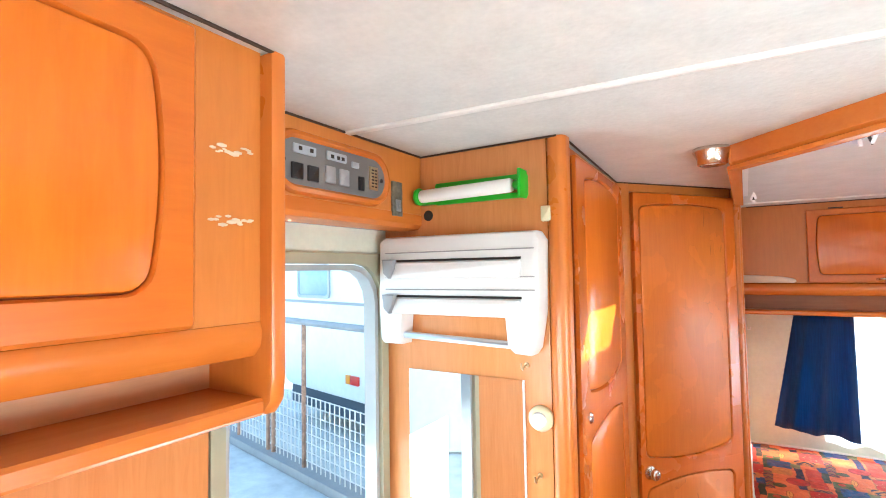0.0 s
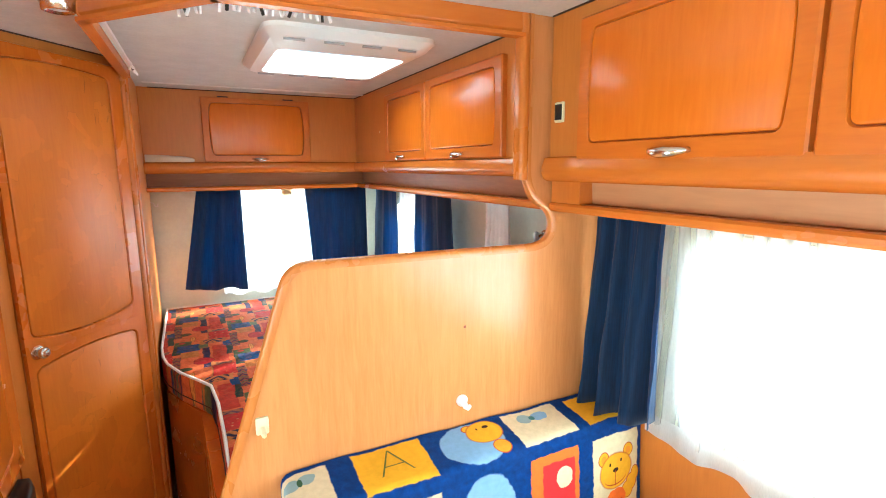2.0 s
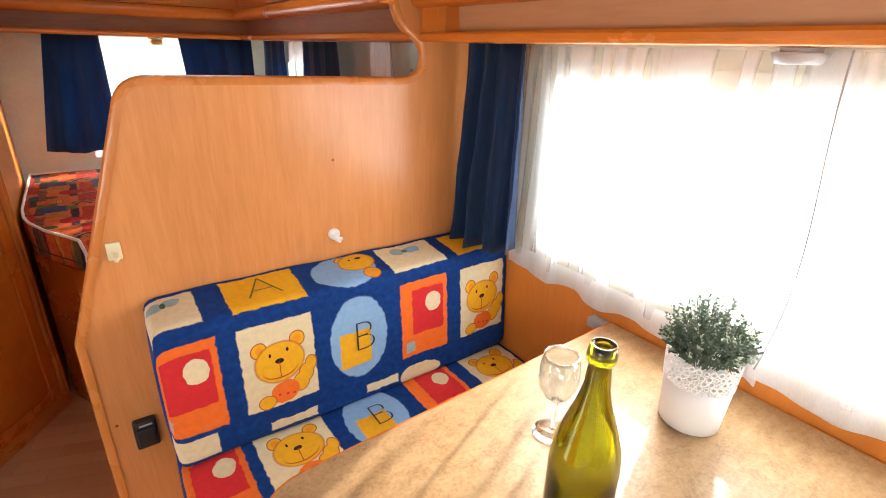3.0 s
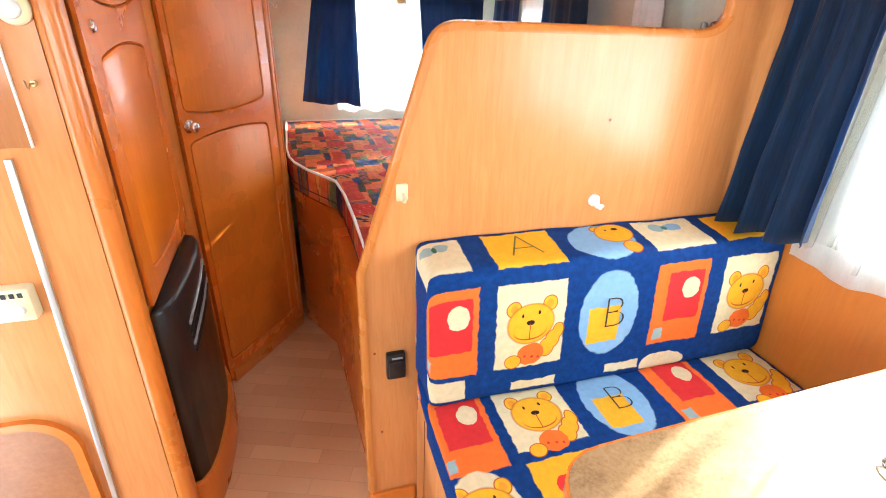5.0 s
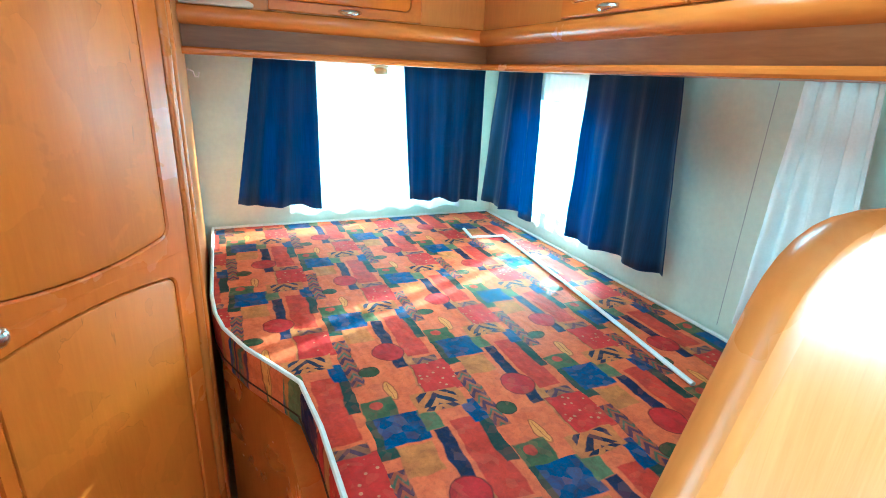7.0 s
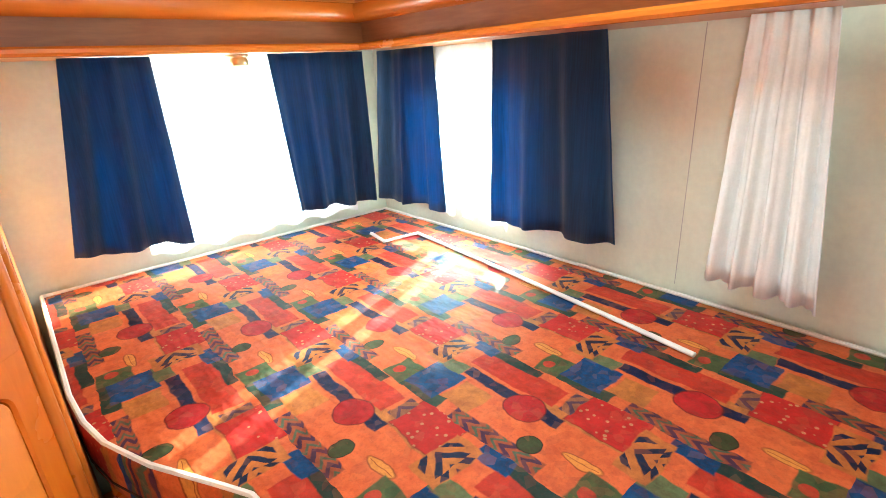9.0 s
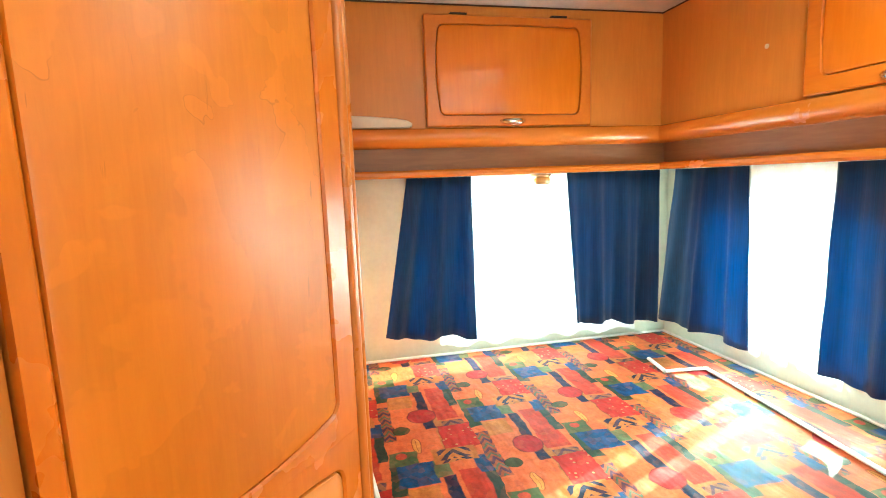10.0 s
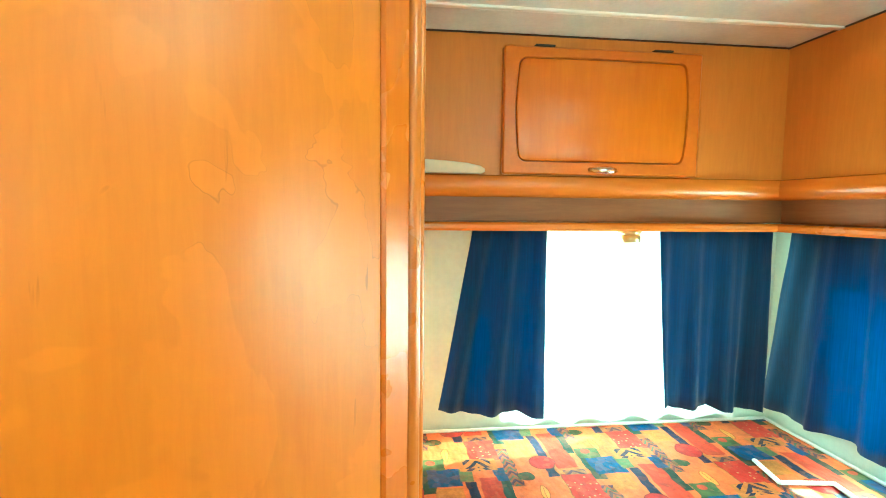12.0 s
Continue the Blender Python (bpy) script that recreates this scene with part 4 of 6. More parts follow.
part("housing", one(lathe, [(0.040, -0.0005), (0.041, -0.008), (0.032, -0.026), (0.031, -0.038), (0.026, -0.040), (0.024, -0.034)], (0.352, 1.628, CEIL_Z), 24), CHROME, spot, "", True)
part("lens", one(lathe, [(0.0235, -0.0335), (0.012, -0.036)], (0.352, 1.628, CEIL_Z), 20), WHITE_PLASTIC, spot)

# ---- tall cabinet with heater, and the wash-room door ----
J, K = Vector((0.067, 1.96, 0)), Vector((0.402, 2.410, 0))
tall = thing("tall_cabinet", (0.0, 1.6, 0), "tall orange wooden cabinet with two narrow doors over the heater", "cabinet")
part("front", one(prism, [(0.030, 1.336), (0.080, 1.336), (0.066, 1.962), (0.030, 1.962)], face_up(0), 0.0, CEIL_Z - 0.0005), WOOD_FACE, tall)
part("side_panel", one(box, X_L + 0.002, 1.316, 0.0, 0.062, 1.3355, CEIL_Z - 0.0005), WOOD_LIGHT, tall, "beech veneer side panel facing the door")
part("corner_post", one(prism, rrect(0.0625, 1.306, 0.104, 1.356, 0.016), face_up(0), 0.0, CEIL_Z - 0.001), WOOD_TRIM, tall, "rounded orange corner post")
tf = axes((0.0805, 1.35, 0), (0.066 - 0.080, 1.962 - 1.336, 0), (0, 0, 1))
tleaf = part("door", one(prism, rrect(0.050, 0.735, 0.590, 1.918, 0.003), tf, 0.0005, 0.012), GROOVE, tall)
for hole, lo, hi in ((rrect(0.125, 1.392, 0.515, 1.875, 0.014, (0, 0, 0.022, 0.02), 4, 9), 1.336, 1.918), (rrect(0.125, 0.800, 0.515, 1.272, 0.014, (0, 0, 0.020, 0.02), 4, 9), 0.735, 1.336)):
    outer = rrect(0.050, lo, 0.590, hi, 0.0004, (0, 0, 0, 0), 4, 9)
    bm = bm_new()
    vs = [[bm.verts.new(tf @ Vector((*p, w))) for p in q] for q, w in ((outer, 0.0005), (outer, 0.020), (inset(hole, -0.004), 0.020), (hole, 0.015), (hole, 0.003))]
    for k in range(4):
        for i in range(len(outer)):
            q = (i + 1) % len(outer)
            bm.faces.new((vs[k][i], vs[k][q], vs[k + 1][q], vs[k + 1][i]))
    part("door_frame", bm, WOOD_DOOR, tleaf)
    part("door_panel", one(prism, inset(hole, 0.0020), tf, 0.003, 0.0195, 0.005), WOOD_PANEL, tleaf)
lk = part("lock", one(lathe, [(0.013, 0), (0.013, 0.004), (0.009, 0.008)], tf @ Vector((0.112, 1.335, 0.0195)), 14, (1, 0.02, 0)), CHROME, tleaf, "round metal push lock")

heater = thing("gas_heater", (0.10, 1.66, 0.14), "black gas heater with a bowed grille front set into the cabinet", "heater")
plan = [(0.082, 1.40), (0.102, 1.405), (0.122, 1.44), (0.134, 1.50), (0.142, 1.62), (0.140, 1.74), (0.130, 1.83), (0.112, 1.875), (0.078, 1.885)]
part("casing", one(prism, plan, face_up(0), 0.142, 0.715, 0.012, False), BLACK_PLASTIC, heater, "", True)
for i in range(5):
    z = 0.655 - 0.022 * i
    pts = [(0.1365 + 0.008 * math.sin(math.pi * t), 1.51 + 0.29 * t, z - 0.05 * (1 - t) ** 2) for t in [k / 9 for k in range(10)]]
    part("grille_bar", one(tube, pts, 0.0045, 6), GREY_PLASTIC if i in (0, 3) else BLACK_PLASTIC, heater)
plinth = tagged(part("heater_plinth", one(prism, inset([(0.081, 1.385), (0.108, 1.39), (0.132, 1.44), (0.146, 1.52), (0.152, 1.64), (0.150, 1.77), (0.138, 1.86), (0.112, 1.93), (0.072, 1.945)], -0.002), face_up(0), 0.0, 0.141, 0.004), WOOD_TRIM, None), "orange wood plinth under the black heater", "plinth")

wash = thing("washroom_wall", (0.24, 2.19, 0), "slanting orange wooden wall round the wash-room door", "wall", "", "structure")
df = axes(J, K - J, (0, 0, 1))
L = (K - J).length
part("stile", one(prism, [(0, 0), (0.050, 0), (0.050, CEIL_Z - 0.0005), (0, CEIL_Z - 0.0005)], df, -0.02, 0.004, 0.002), WOOD_FACE, wash)
# Dark strip: the shade of the gap beside the door is put into its colour.
part("stile", one(prism, [(L - 0.052, 0), (L - 0.004, 0), (L - 0.004, CEIL_Z - 0.0005), (L - 0.052, CEIL_Z - 0.0005)], df, -0.02, 0.001), GROOVE, wash, "dark shadow joint")
part("edge_bead", one(prism, rrect(L - 0.045, 0.0, L - 0.021, 0.022, 0.0095), axes(df @ Vector((0, 0, -0.004)), K - J, df.to_3x3() @ Vector((0, 0, 1))), -(CEIL_Z - 0.001), -0.0005), WOOD_TRIM, wash, "rounded orange bead beside the door")
part("head_board", one(prism, [(0.0505, 1.915), (L - 0.0525, 1.915), (L - 0.0525, CEIL_Z - 0.0005), (0.0505, CEIL_Z - 0.0005)], df, -0.02, 0.003), WOOD_FACE, wash)
part("side_wall", one(prism, [(0.375, 2.434), (0.398, 2.430), (0.376, 3.328), (0.355, 3.328)], face_up(0), 0.0, CEIL_Z - 0.0005), WOOD_FACE, wash)
part("end_post", one(prism, rrect(0.3885, 2.397, 0.4065, 2.434, 0.008), face_up(0), 0.0, CEIL_Z - 0.001), WOOD_TRIM, wash, "rounded orange end post")
wd = thing("door_2", df @ Vector((0.3, 0, 0)), "closed orange wooden wash-room door with a round knob", "door", "", "structure")
u0, u1 = 0.054, L - 0.052
leaf = part("leaf", one(prism, rrect(u0, 0.012, u1, 1.911, 0.003), df, -0.016, 0.004), WOOD_TRIM, wd)
hole_a, hole_b = rrect(0.078, 1.072, 0.461, 1.868, 0.02, (0, 0, 0.022, 0.012), 4, 9), rrect(0.078, 0.10, 0.463, 0.972, 0.02, (0, 0, 0.0, 0.018), 4, 9)
for hole, lo, hi in ((hole_a, 1.0225, 1.911), (hole_b, 0.012, 1.0223)):
    bm = bm_new()
    outer = rrect(u0, lo, u1, hi, 0.0004, (0, 0, 0, 0), 4, 9)
    n = len(outer)
    vs = [[bm.verts.new(df @ Vector((*p, w))) for p in q] for q, w in ((outer, 0.003), (outer, 0.016), (inset(hole, -0.004), 0.016), (hole, 0.012), (hole, 0.003))]
    for k in range(4):
        for i in range(n):
            j = (i + 1) % n
            bm.faces.new((vs[k][i], vs[k][j], vs[k + 1][j], vs[k + 1][i]))
    part("door_frame", bm, WOOD_DOOR, leaf)
    part("door_panel", one(prism, inset(hole, 0.0022), df, 0.004, 0.0155, 0.006), WOOD_WORN, leaf, "water-stained orange veneer panel")
kc = df @ Vector((0.086, 1.026, 0.016))
nrm = df.to_3x3() @ Vector((0, 0, 1))
kn = part("knob", one(lathe, [(0.008, 0.0), (0.007, 0.008), (0.012, 0.013), (0.017, 0.020), (0.018, 0.026), (0.013, 0.033), (0.005, 0.036)], kc, 20, nrm), CHROME, wd, "round brushed metal knob", True)
part("rose", one(lathe, [(0.021, -0.0005), (0.021, 0.003), (0.016, 0.006)], kc, 20, nrm), CHROME, kn)

# skirtings in the aisle
bm = bm_new()
prism(bm, [(0.07, 0), (L - 0.03, 0), (L - 0.03, 0.055), (0.07, 0.055)], df, 0.0165, 0.026, 0.003)
structure("baseboard", bm, WOOD_TRIM, "orange wood skirting at the wash-room door", "baseboard")

# dark joint lines where the cabinets meet the ceiling
for name, pts in (("trim_1", [(-0.248, 0.748), (-0.248, 1.313)]), ("trim_2", [(-0.25, 1.3135), (0.088, 1.3055)]), ("trim_3", [(0.097, 1.312), (0.071, 1.955)]), ("trim_4", [(0.073, 1.957), (0.41, 2.385)]),
                  ("trim_5", [(1.4365, -1.25), (1.4365, 1.292)]), ("trim_6", [(1.4365, 1.337), (1.4365, 3.045)]), ("trim_7", [(0.43, 3.0215), (1.435, 3.0215)]), ("trim_8", [(-0.083, -0.9), (-0.083, 0.75)])):
    structure(name, one(tube, [(x, y, CEIL_Z - 0.002) for x, y in pts], 0.0024, 6), SEALANT, "thin dark joint under the ceiling", "trim")

# ---- fittings on the side panel by the door ----
fr = face_near(1.316)
lamp = thing("roll_holder", (-0.11, 1.316, 1.84), "bright green plastic holder with a white roll", "roll holder")
bm = bm_new()
band(bm, rrect(-0.205, 1.822, 0.022, 1.872, 0.006), rrect(-0.190, 1.833, 0.006, 1.861, 0.004), fr, 0.0005, 0.008)
part("back_frame", bm, GREEN_PLASTIC, lamp)
part("end_cheek", one(prism, rrect(0.014, 1.818, 0.022, 1.878, 0.003), fr, 0.008, 0.045, 0.003), GREEN_PLASTIC, lamp)
part("end_ring", one(lathe, [(0.0185, -0.006), (0.0205, 0.0), (0.0185, 0.006), (0.015, 0.006)], (-0.236, 1.288, 1.842), 18, (1, 0, 0)), GREEN_PLASTIC, lamp, "", True)
part("arm", one(box, -0.243, 1.288, 1.824, -0.205, 1.3155, 1.832, 0.002), GREEN_PLASTIC, lamp)
part("roll", one(lathe, [(0.0130, -0.125), (0.0150, -0.118), (0.0150, 0.100), (0.0130, 0.105)], (-0.108, 1.288, 1.844), 20, (1, 0, 0.02)), PAPER, lamp, "white roll", True)
part("hub", one(lathe, [(0.010, 0.0), (0.010, 0.010), (0.006, 0.014)], (0.0135, 1.288, 1.846), 14, (-1, 0, 0)), GREEN_PLASTIC, lamp)
tagged(part("cable_hole", one(lathe, [(0.0125, 0.0005), (0.0125, 0.002), (0.008, 0.0022)], (-0.229, 1.316, 1.800), 18, (0, -1, 0)), DARK_VENT), "round dark hole in the wood panel", "hole")
tagged(part("latch_plate", one(prism, rrect(0.050, 1.768, 0.073, 1.800, 0.003), fr, 0.0005, 0.009, 0.003), CREAM_PLASTIC), "small cream plastic catch on the wood panel", "catch")

rack = thing("kitchen_roll_rack", (-0.14, 1.316, 1.63), "white plastic wall dispenser with two slots and a towel rail", "dispenser")
outline = [(-0.332, 1.500), (-0.282, 1.500), (-0.275, 1.575), (-0.020, 1.572), (-0.015, 1.512), (0.0, 1.498), (0.036, 1.496), (0.046, 1.51), (0.058, 1.58), (0.062, 1.73), (0.050, 1.748), (-0.325, 1.750), (-0.342, 1.740), (-0.345, 1.60), (-0.340, 1.51)]
part("shell", one(prism, outline, fr, 0.0005, 0.050, 0.012), WHITE_PLASTIC, rack)
for z in (1.712, 1.655, 1.628):
    part("rib", one(box, -0.318, 1.2625, z - 0.0012, 0.05, 1.2662, z + 0.0012), GREY_PLASTIC, rack)
for z in (1.693, 1.612):
    part("flap", one(prism, rrect(-0.315, z - 0.040, 0.022, z - 0.003, 0.006), fr, 0.0505, 0.060, 0.006), WHITE_PLASTIC, rack)
    part("slot", one(box, -0.318, 1.2645, z - 0.002, 0.022, 1.2665, z + 0.003), DARK_VENT, rack)
    part("cutter", one(prism, [(-0.316, z + 0.004), (-0.282, z + 0.004), (-0.286, z - 0.018), (-0.298, z - 0.040), (-0.312, z - 0.028)], fr, 0.058, 0.072, 0.003), GREY_PLASTIC, rack, "grey plastic cutter")
part("towel_rail", one(tube, [(-0.30, 1.287, 1.522), (0.01, 1.287, 1.513)], 0.008, 10), ALU, rack, "pale metal towel rail")

mirror = thing("wall_mirror", (-0.14, 1.316, 1.14), "frameless rectangular mirror on the beech panel", "mirror")
part("glass", one(prism, rrect(-0.288, 1.138, 0.001, 1.438, 0.002), fr, 0.0005, 0.005), MIRROR, mirror)
part("edge", one(box, 0.0015, 1.3095, 1.138, 0.0045, 1.3155, 1.438), WHITE_PLASTIC, mirror, "polished pale edge")
for x, z in ((0.010, 1.470), (0.034, 1.248)):
    h = thing("cup_hook", (x, 1.316, z), "small brass cup hook screwed into the panel", "hook")
    part("hook_wire", one(tube, [(x, 1.3155, z), (x, 1.302, z), (x, 1.292, z - 0.006), (x, 1.286, z - 0.002), (x, 1.284, z + 0.008)], 0.002, 6), BRASS, h)
    part("base", one(lathe, [(0.006, 0.0005), (0.005, 0.003)], (x, 1.316, z), 10, (0, -1, 0)), BRASS, h)
bell = thing("wall_button", (0.043, 1.316, 1.365), "round cream plastic wall button on the panel", "switch")
part("ring", one(lathe, [(0.026, 0.0005), (0.026, 0.008), (0.021, 0.014), (0.016, 0.016)], (0.040, 1.316, 1.365), 24, (0, -1, 0)), CREAM_PLASTIC, bell, "", True)
part("cap", one(lathe, [(0.016, 0.0155), (0.013, 0.020), (0.004, 0.022)], (0.040, 1.316, 1.365), 20, (0, -1, 0)), WHITE_PLASTIC, bell, "", True)
strip = tagged(part("metal_strip", one(prism, [(-0.086, 0.0), (-0.074, 0.0), (-0.035, 1.118), (-0.047, 1.118)], fr, 0.0005, 0.008, 0.002), ALU), "grey metal edge strip on the beech panel", "strip")
thermo = thing("room_thermostat", (-0.115, 1.316, 0.83), "cream plastic thermostat box on the wall panel", "thermostat")
part("case", one(prism, rrect(-0.165, 0.795, -0.075, 0.868, 0.006), fr, 0.0005, 0.028, 0.005), CREAM_PLASTIC, thermo)
for i in range(5):
    part("slot", one(box, -0.150 + 0.014 * i, 1.2865, 0.850, -0.142 + 0.014 * i, 1.2885, 0.860), DARK_VENT, thermo)
part("dial", one(lathe, [(0.012, 0.028), (0.011, 0.036)], (-0.10, 1.316, 0.823), 14, (0, -1, 0)), WHITE_PLASTIC, thermo)
arch = thing("step_niche", (-0.21, 1.316, 0), "arched wooden niche frame low on the panel", "niche")
outer = rrect(-0.335, -0.05, -0.095, 0.53, 0.10, n=6)
bm = bm_new()
band(bm, [(a, max(0.001, b)) for a, b in outer], [(a, max(0.001, b)) for a, b in rrect(-0.315, -0.05, -0.115, 0.51, 0.085, n=6)], fr, 0.0005, 0.016)
part("arch_frame", bm, WOOD_RAIL_X, arch)
part("recess", one(prism, [(a, max(0.002, b)) for a, b in rrect(-0.316, -0.05, -0.114, 0.511, 0.085, n=6)], fr, 0.0005, 0.002), WOOD_BROWN, arch)

# ---- locker above the entrance, with the control panel ----
over = thing("door_locker", (X_L, 1.03, 1.765), "wooden locker board above the entrance door", "cabinet")
lf = axes((0, 0, 0), (1, 0, 0), (0, 0, 1), (0, 1, 0))
part("board", one(prism, [(X_L + 0.0005, 1.802), (-0.250, 1.802), (-0.250, 1.9425), (X_L + 0.0005, 1.9425)], lf, 0.760, 1.3148), WOOD_FACE, over)
part("rounded_edge", one(prism, [(X_L + 0.0005, 1.770), (-0.275, 1.766), (-0.258, 1.769), (-0.249, 1.778), (-0.2475, 1.790), (-0.2485, 1.8015), (X_L + 0.0005, 1.8015)], lf, 0.760, 1.3148), WOOD_RAIL_Y, over, "rounded orange lower edge")
pf = face_right(-0.250)
ctl = thing("control_panel", (-0.25, 1.03, 1.865), "grey oval control panel with switches in a wooden surround", "control panel")
bm = bm_new()
outer, inner = rrect(0.868, 1.805, 1.185, 1.918, 0.056, n=8), rrect(0.885, 1.822, 1.168, 1.901, 0.039, n=8)
vs = [[bm.verts.new(pf @ Vector((*p, w))) for p in q] for q, w in ((outer, 0.0005), (inset(outer, 0.004), 0.010), (inset(inner, -0.006), 0.012), (inner, 0.004))]
for k in range(3):
    for i in range(len(outer)):
        j = (i + 1) % len(outer)
        bm.faces.new((vs[k][i], vs[k][j], vs[k + 1][j], vs[k + 1][i]))
part("surround", bm, WOOD_RAIL_Y, ctl, "raised orange wooden surround")
face = part("face_plate", one(prism, rrect(0.884, 1.821, 1.169, 1.902, 0.039, n=8), pf, 0.0005, 0.005), SILVER, ctl)
for y, z, a, b, mt, nm in ((0.925, 1.845, 0.013, 0.014, BLACK_PLASTIC, "rocker_switch"), (0.962, 1.845, 0.013, 0.014, BLACK_PLASTIC, "rocker_switch"), (1.005, 1.850, 0.013, 0.016, GREY_PLASTIC, "rocker_switch"),
                           (1.042, 1.850, 0.013, 0.016, GREY_PLASTIC, "rocker_switch"), (1.092, 1.846, 0.008, 0.014, BLACK_PLASTIC, "rocker_switch"),
                           (0.942, 1.884, 0.026, 0.008, LEGEND, "legend_plate"), (1.022, 1.886, 0.026, 0.008, LEGEND, "legend_plate"), (1.074, 1.880, 0.010, 0.006, LEGEND, "legend_plate"), (1.130, 1.862, 0.013, 0.024, BRASS, "gauge")):
    part(nm, one(prism, rrect(y - a, z - b, y + a, z + b, 0.002), pf, 0.005, 0.009, 0.002), mt, ctl)
for y in (0.930, 0.956, 1.008, 1.024, 1.036):
    part("legend_mark", one(box, -0.2412, y - 0.004, 1.881, -0.2406, y + 0.004, 1.888), DARK_VENT, ctl)
for k in range(12):
    part("gauge_slot", one(box, -0.2412, 1.121 + 0.010 * (k % 2), 1.843 + 0.0068 * (k // 2), -0.2405, 1.128 + 0.010 * (k % 2), 1.846 + 0.0068 * (k // 2)), DARK_VENT, ctl)
for y in (0.896, 1.157):
    part("screw", one(lathe, [(0.005, 0.005), (0.004, 0.007)], (-0.25, y, 1.861), 10, (1, 0, 0)), DARK_VENT, ctl)
mod = thing("switch_module", (-0.25, 1.215, 1.83), "narrow grey switch module on the locker board", "switch")
part("plate", one(prism, rrect(1.197, 1.792, 1.233, 1.868, 0.002), pf, 0.0005, 0.006, 0.002), MODULE, mod)
part("rocker", one(prism, rrect(1.206, 1.802, 1.224, 1.828, 0.002), pf, 0.006, 0.010, 0.003), GREY_PLASTIC, mod)

# ---- kitchen locker ----
kit = thing("overhead_cabinet", (-0.11, 0.3, 1.495), "orange wooden kitchen locker with a glued repair and open shelf", "cabinet")
kf = axes((-0.100, 0.0, 0), (1, 0, 0), (0, 0, 1), (0, 1, 0))
D = -0.2595
part("body", one(prism, [(D, 1.612), (0, 1.612), (0, 1.9425), (D, 1.9425)], kf, -0.9, 0.7345), WOOD_FACE, kit)
part("rail", one(prism, [(-0.03, 1.6115), (0.0, 1.6115), (0.004, 1.600), (0.001, 1.582), (-0.010, 1.570), (-0.03, 1.566)], kf, -0.9, 0.7345), WOOD_RAIL_Y, kit)
part("rail_underside", one(prism, [(D, 1.570), (-0.03, 1.570), (-0.03, 1.6115), (D, 1.6115)], kf, -0.9, 0.7345), WOOD_FACE, kit)
part("recessed_band", one(prism, [(D, 1.5215), (-0.10, 1.5215), (-0.10, 1.5695), (D, 1.5695)], kf, -0.9, 0.7345), WOOD_NICHE, kit)
part("shelf", one(prism, [(D, 1.500), (0.002, 1.500), (0.006, 1.504), (0.006, 1.517), (0.002, 1.521), (D, 1.521)], kf, -0.9, 0.7345), WOOD_RAIL_Y, kit)
end = [(D, 1.494), (-0.02, 1.494), (0.004, 1.500), (0.016, 1.516), (0.020, 1.545), (0.020, 1.9425), (D, 1.9425)]
part("end_panel", one(prism, end, kf, 0.735, 0.759, 0.006, True), WOOD_TRIM, kit, "rounded orange end panel")
rf = face_right(-0.100)
for a, b in ((0.115, 0.640), (-0.415, 0.110)):
    panel_door(kit, rf, a, 1.614, b, 1.932, (a + 0.045, 1.652, b - 0.048, 1.892), (0.012, 0.012, 0, 0.008), 0.022, WOOD_DOOR_H, WOOD_PANEL)
for z in (1.813, 1.731):
    bm = bm_new()
    for i in range(13):
        c = Vector((-0.0992, 0.670 + 0.0042 * i + random.uniform(-0.002, 0.002), z + random.uniform(-0.0055, 0.0055)))
        bmesh.ops.create_icosphere(bm, subdivisions=1, radius=random.uniform(0.0020, 0.0052), matrix=Matrix.Translation(c) @ Matrix.Diagonal((0.35, 1.5, 0.55, 1)))
    part("glue_residue", bm, GLUE, kit, "lumpy dried glue where a hinge was")

# ---- bed ----
bed = thing("bed", (1.1, 2.3, 0), "fixed caravan bed with a patchwork print mattress and white piping", "bed")
plan = [(0.400, 3.300), (0.402, 2.62), (0.412, 2.50), (0.432, 2.405), (0.480, 2.285), (0.545, 2.170), (0.580, 2.105), (0.596, 1.95), (0.603, 1.70), (0.605, 1.335), (1.675, 1.335), (1.680, 2.4), (1.672, 3.300)]
bm = bm_new()
prism(bm, plan, face_up(0), 0.665, 0.785, 0.016, True)
part("mattress", bm, BED_PRINT, bed, "orange, red and blue patchwork print mattress")
loop = inset(plan, 0.006)
part("piping", one(tube, [(*p, 0.786) for p in loop[:11]], 0.0055, 6), PIPING, bed, "white piping")
part("piping", one(tube, [(*p, 0.786) for p in (loop[10], loop[11], loop[12], loop[0])], 0.0055, 6), PIPING, bed, "white piping")
part("zip_seam", one(tube, [(*p, 0.70) for p in inset(plan, -0.001)[1:10]], 0.002, 6), SEALANT, bed, "dark zip seam")
basep = [(0.425, 3.325), (0.425, 2.42), (0.545, 2.165), (0.588, 1.335), (1.695, 1.335), (1.695, 3.325)]
part("base", one(prism, basep, face_up(0), 0.001, 0.664), WOOD_DOOR, bed, "orange wood bed box")
rod = thing("plastic_rail", (1.40, 2.3, 0.79), "bent white plastic curtain rail lying on the bed", "curtain rail")
rail_pts = [(1.409, 3.018, 0.7915), (1.389, 2.902, 0.7915), (1.529, 2.884, 0.7915), (1.510, 2.69, 0.7915), (1.474, 2.36, 0.792), (1.435, 2.03, 0.7915), (1.405, 1.805, 0.7915)]
part("rail", one(tube, rail_pts[2:], 0.0075, 8, 0.7), WHITE_PLASTIC, rod)
part("bent_end", one(tube, rail_pts[:2] , 0.0075, 8, 0.7), WHITE_PLASTIC, rod)
part("bent_end", one(tube, rail_pts[1:3], 0.0073, 8, 0.7), WHITE_PLASTIC, rod)


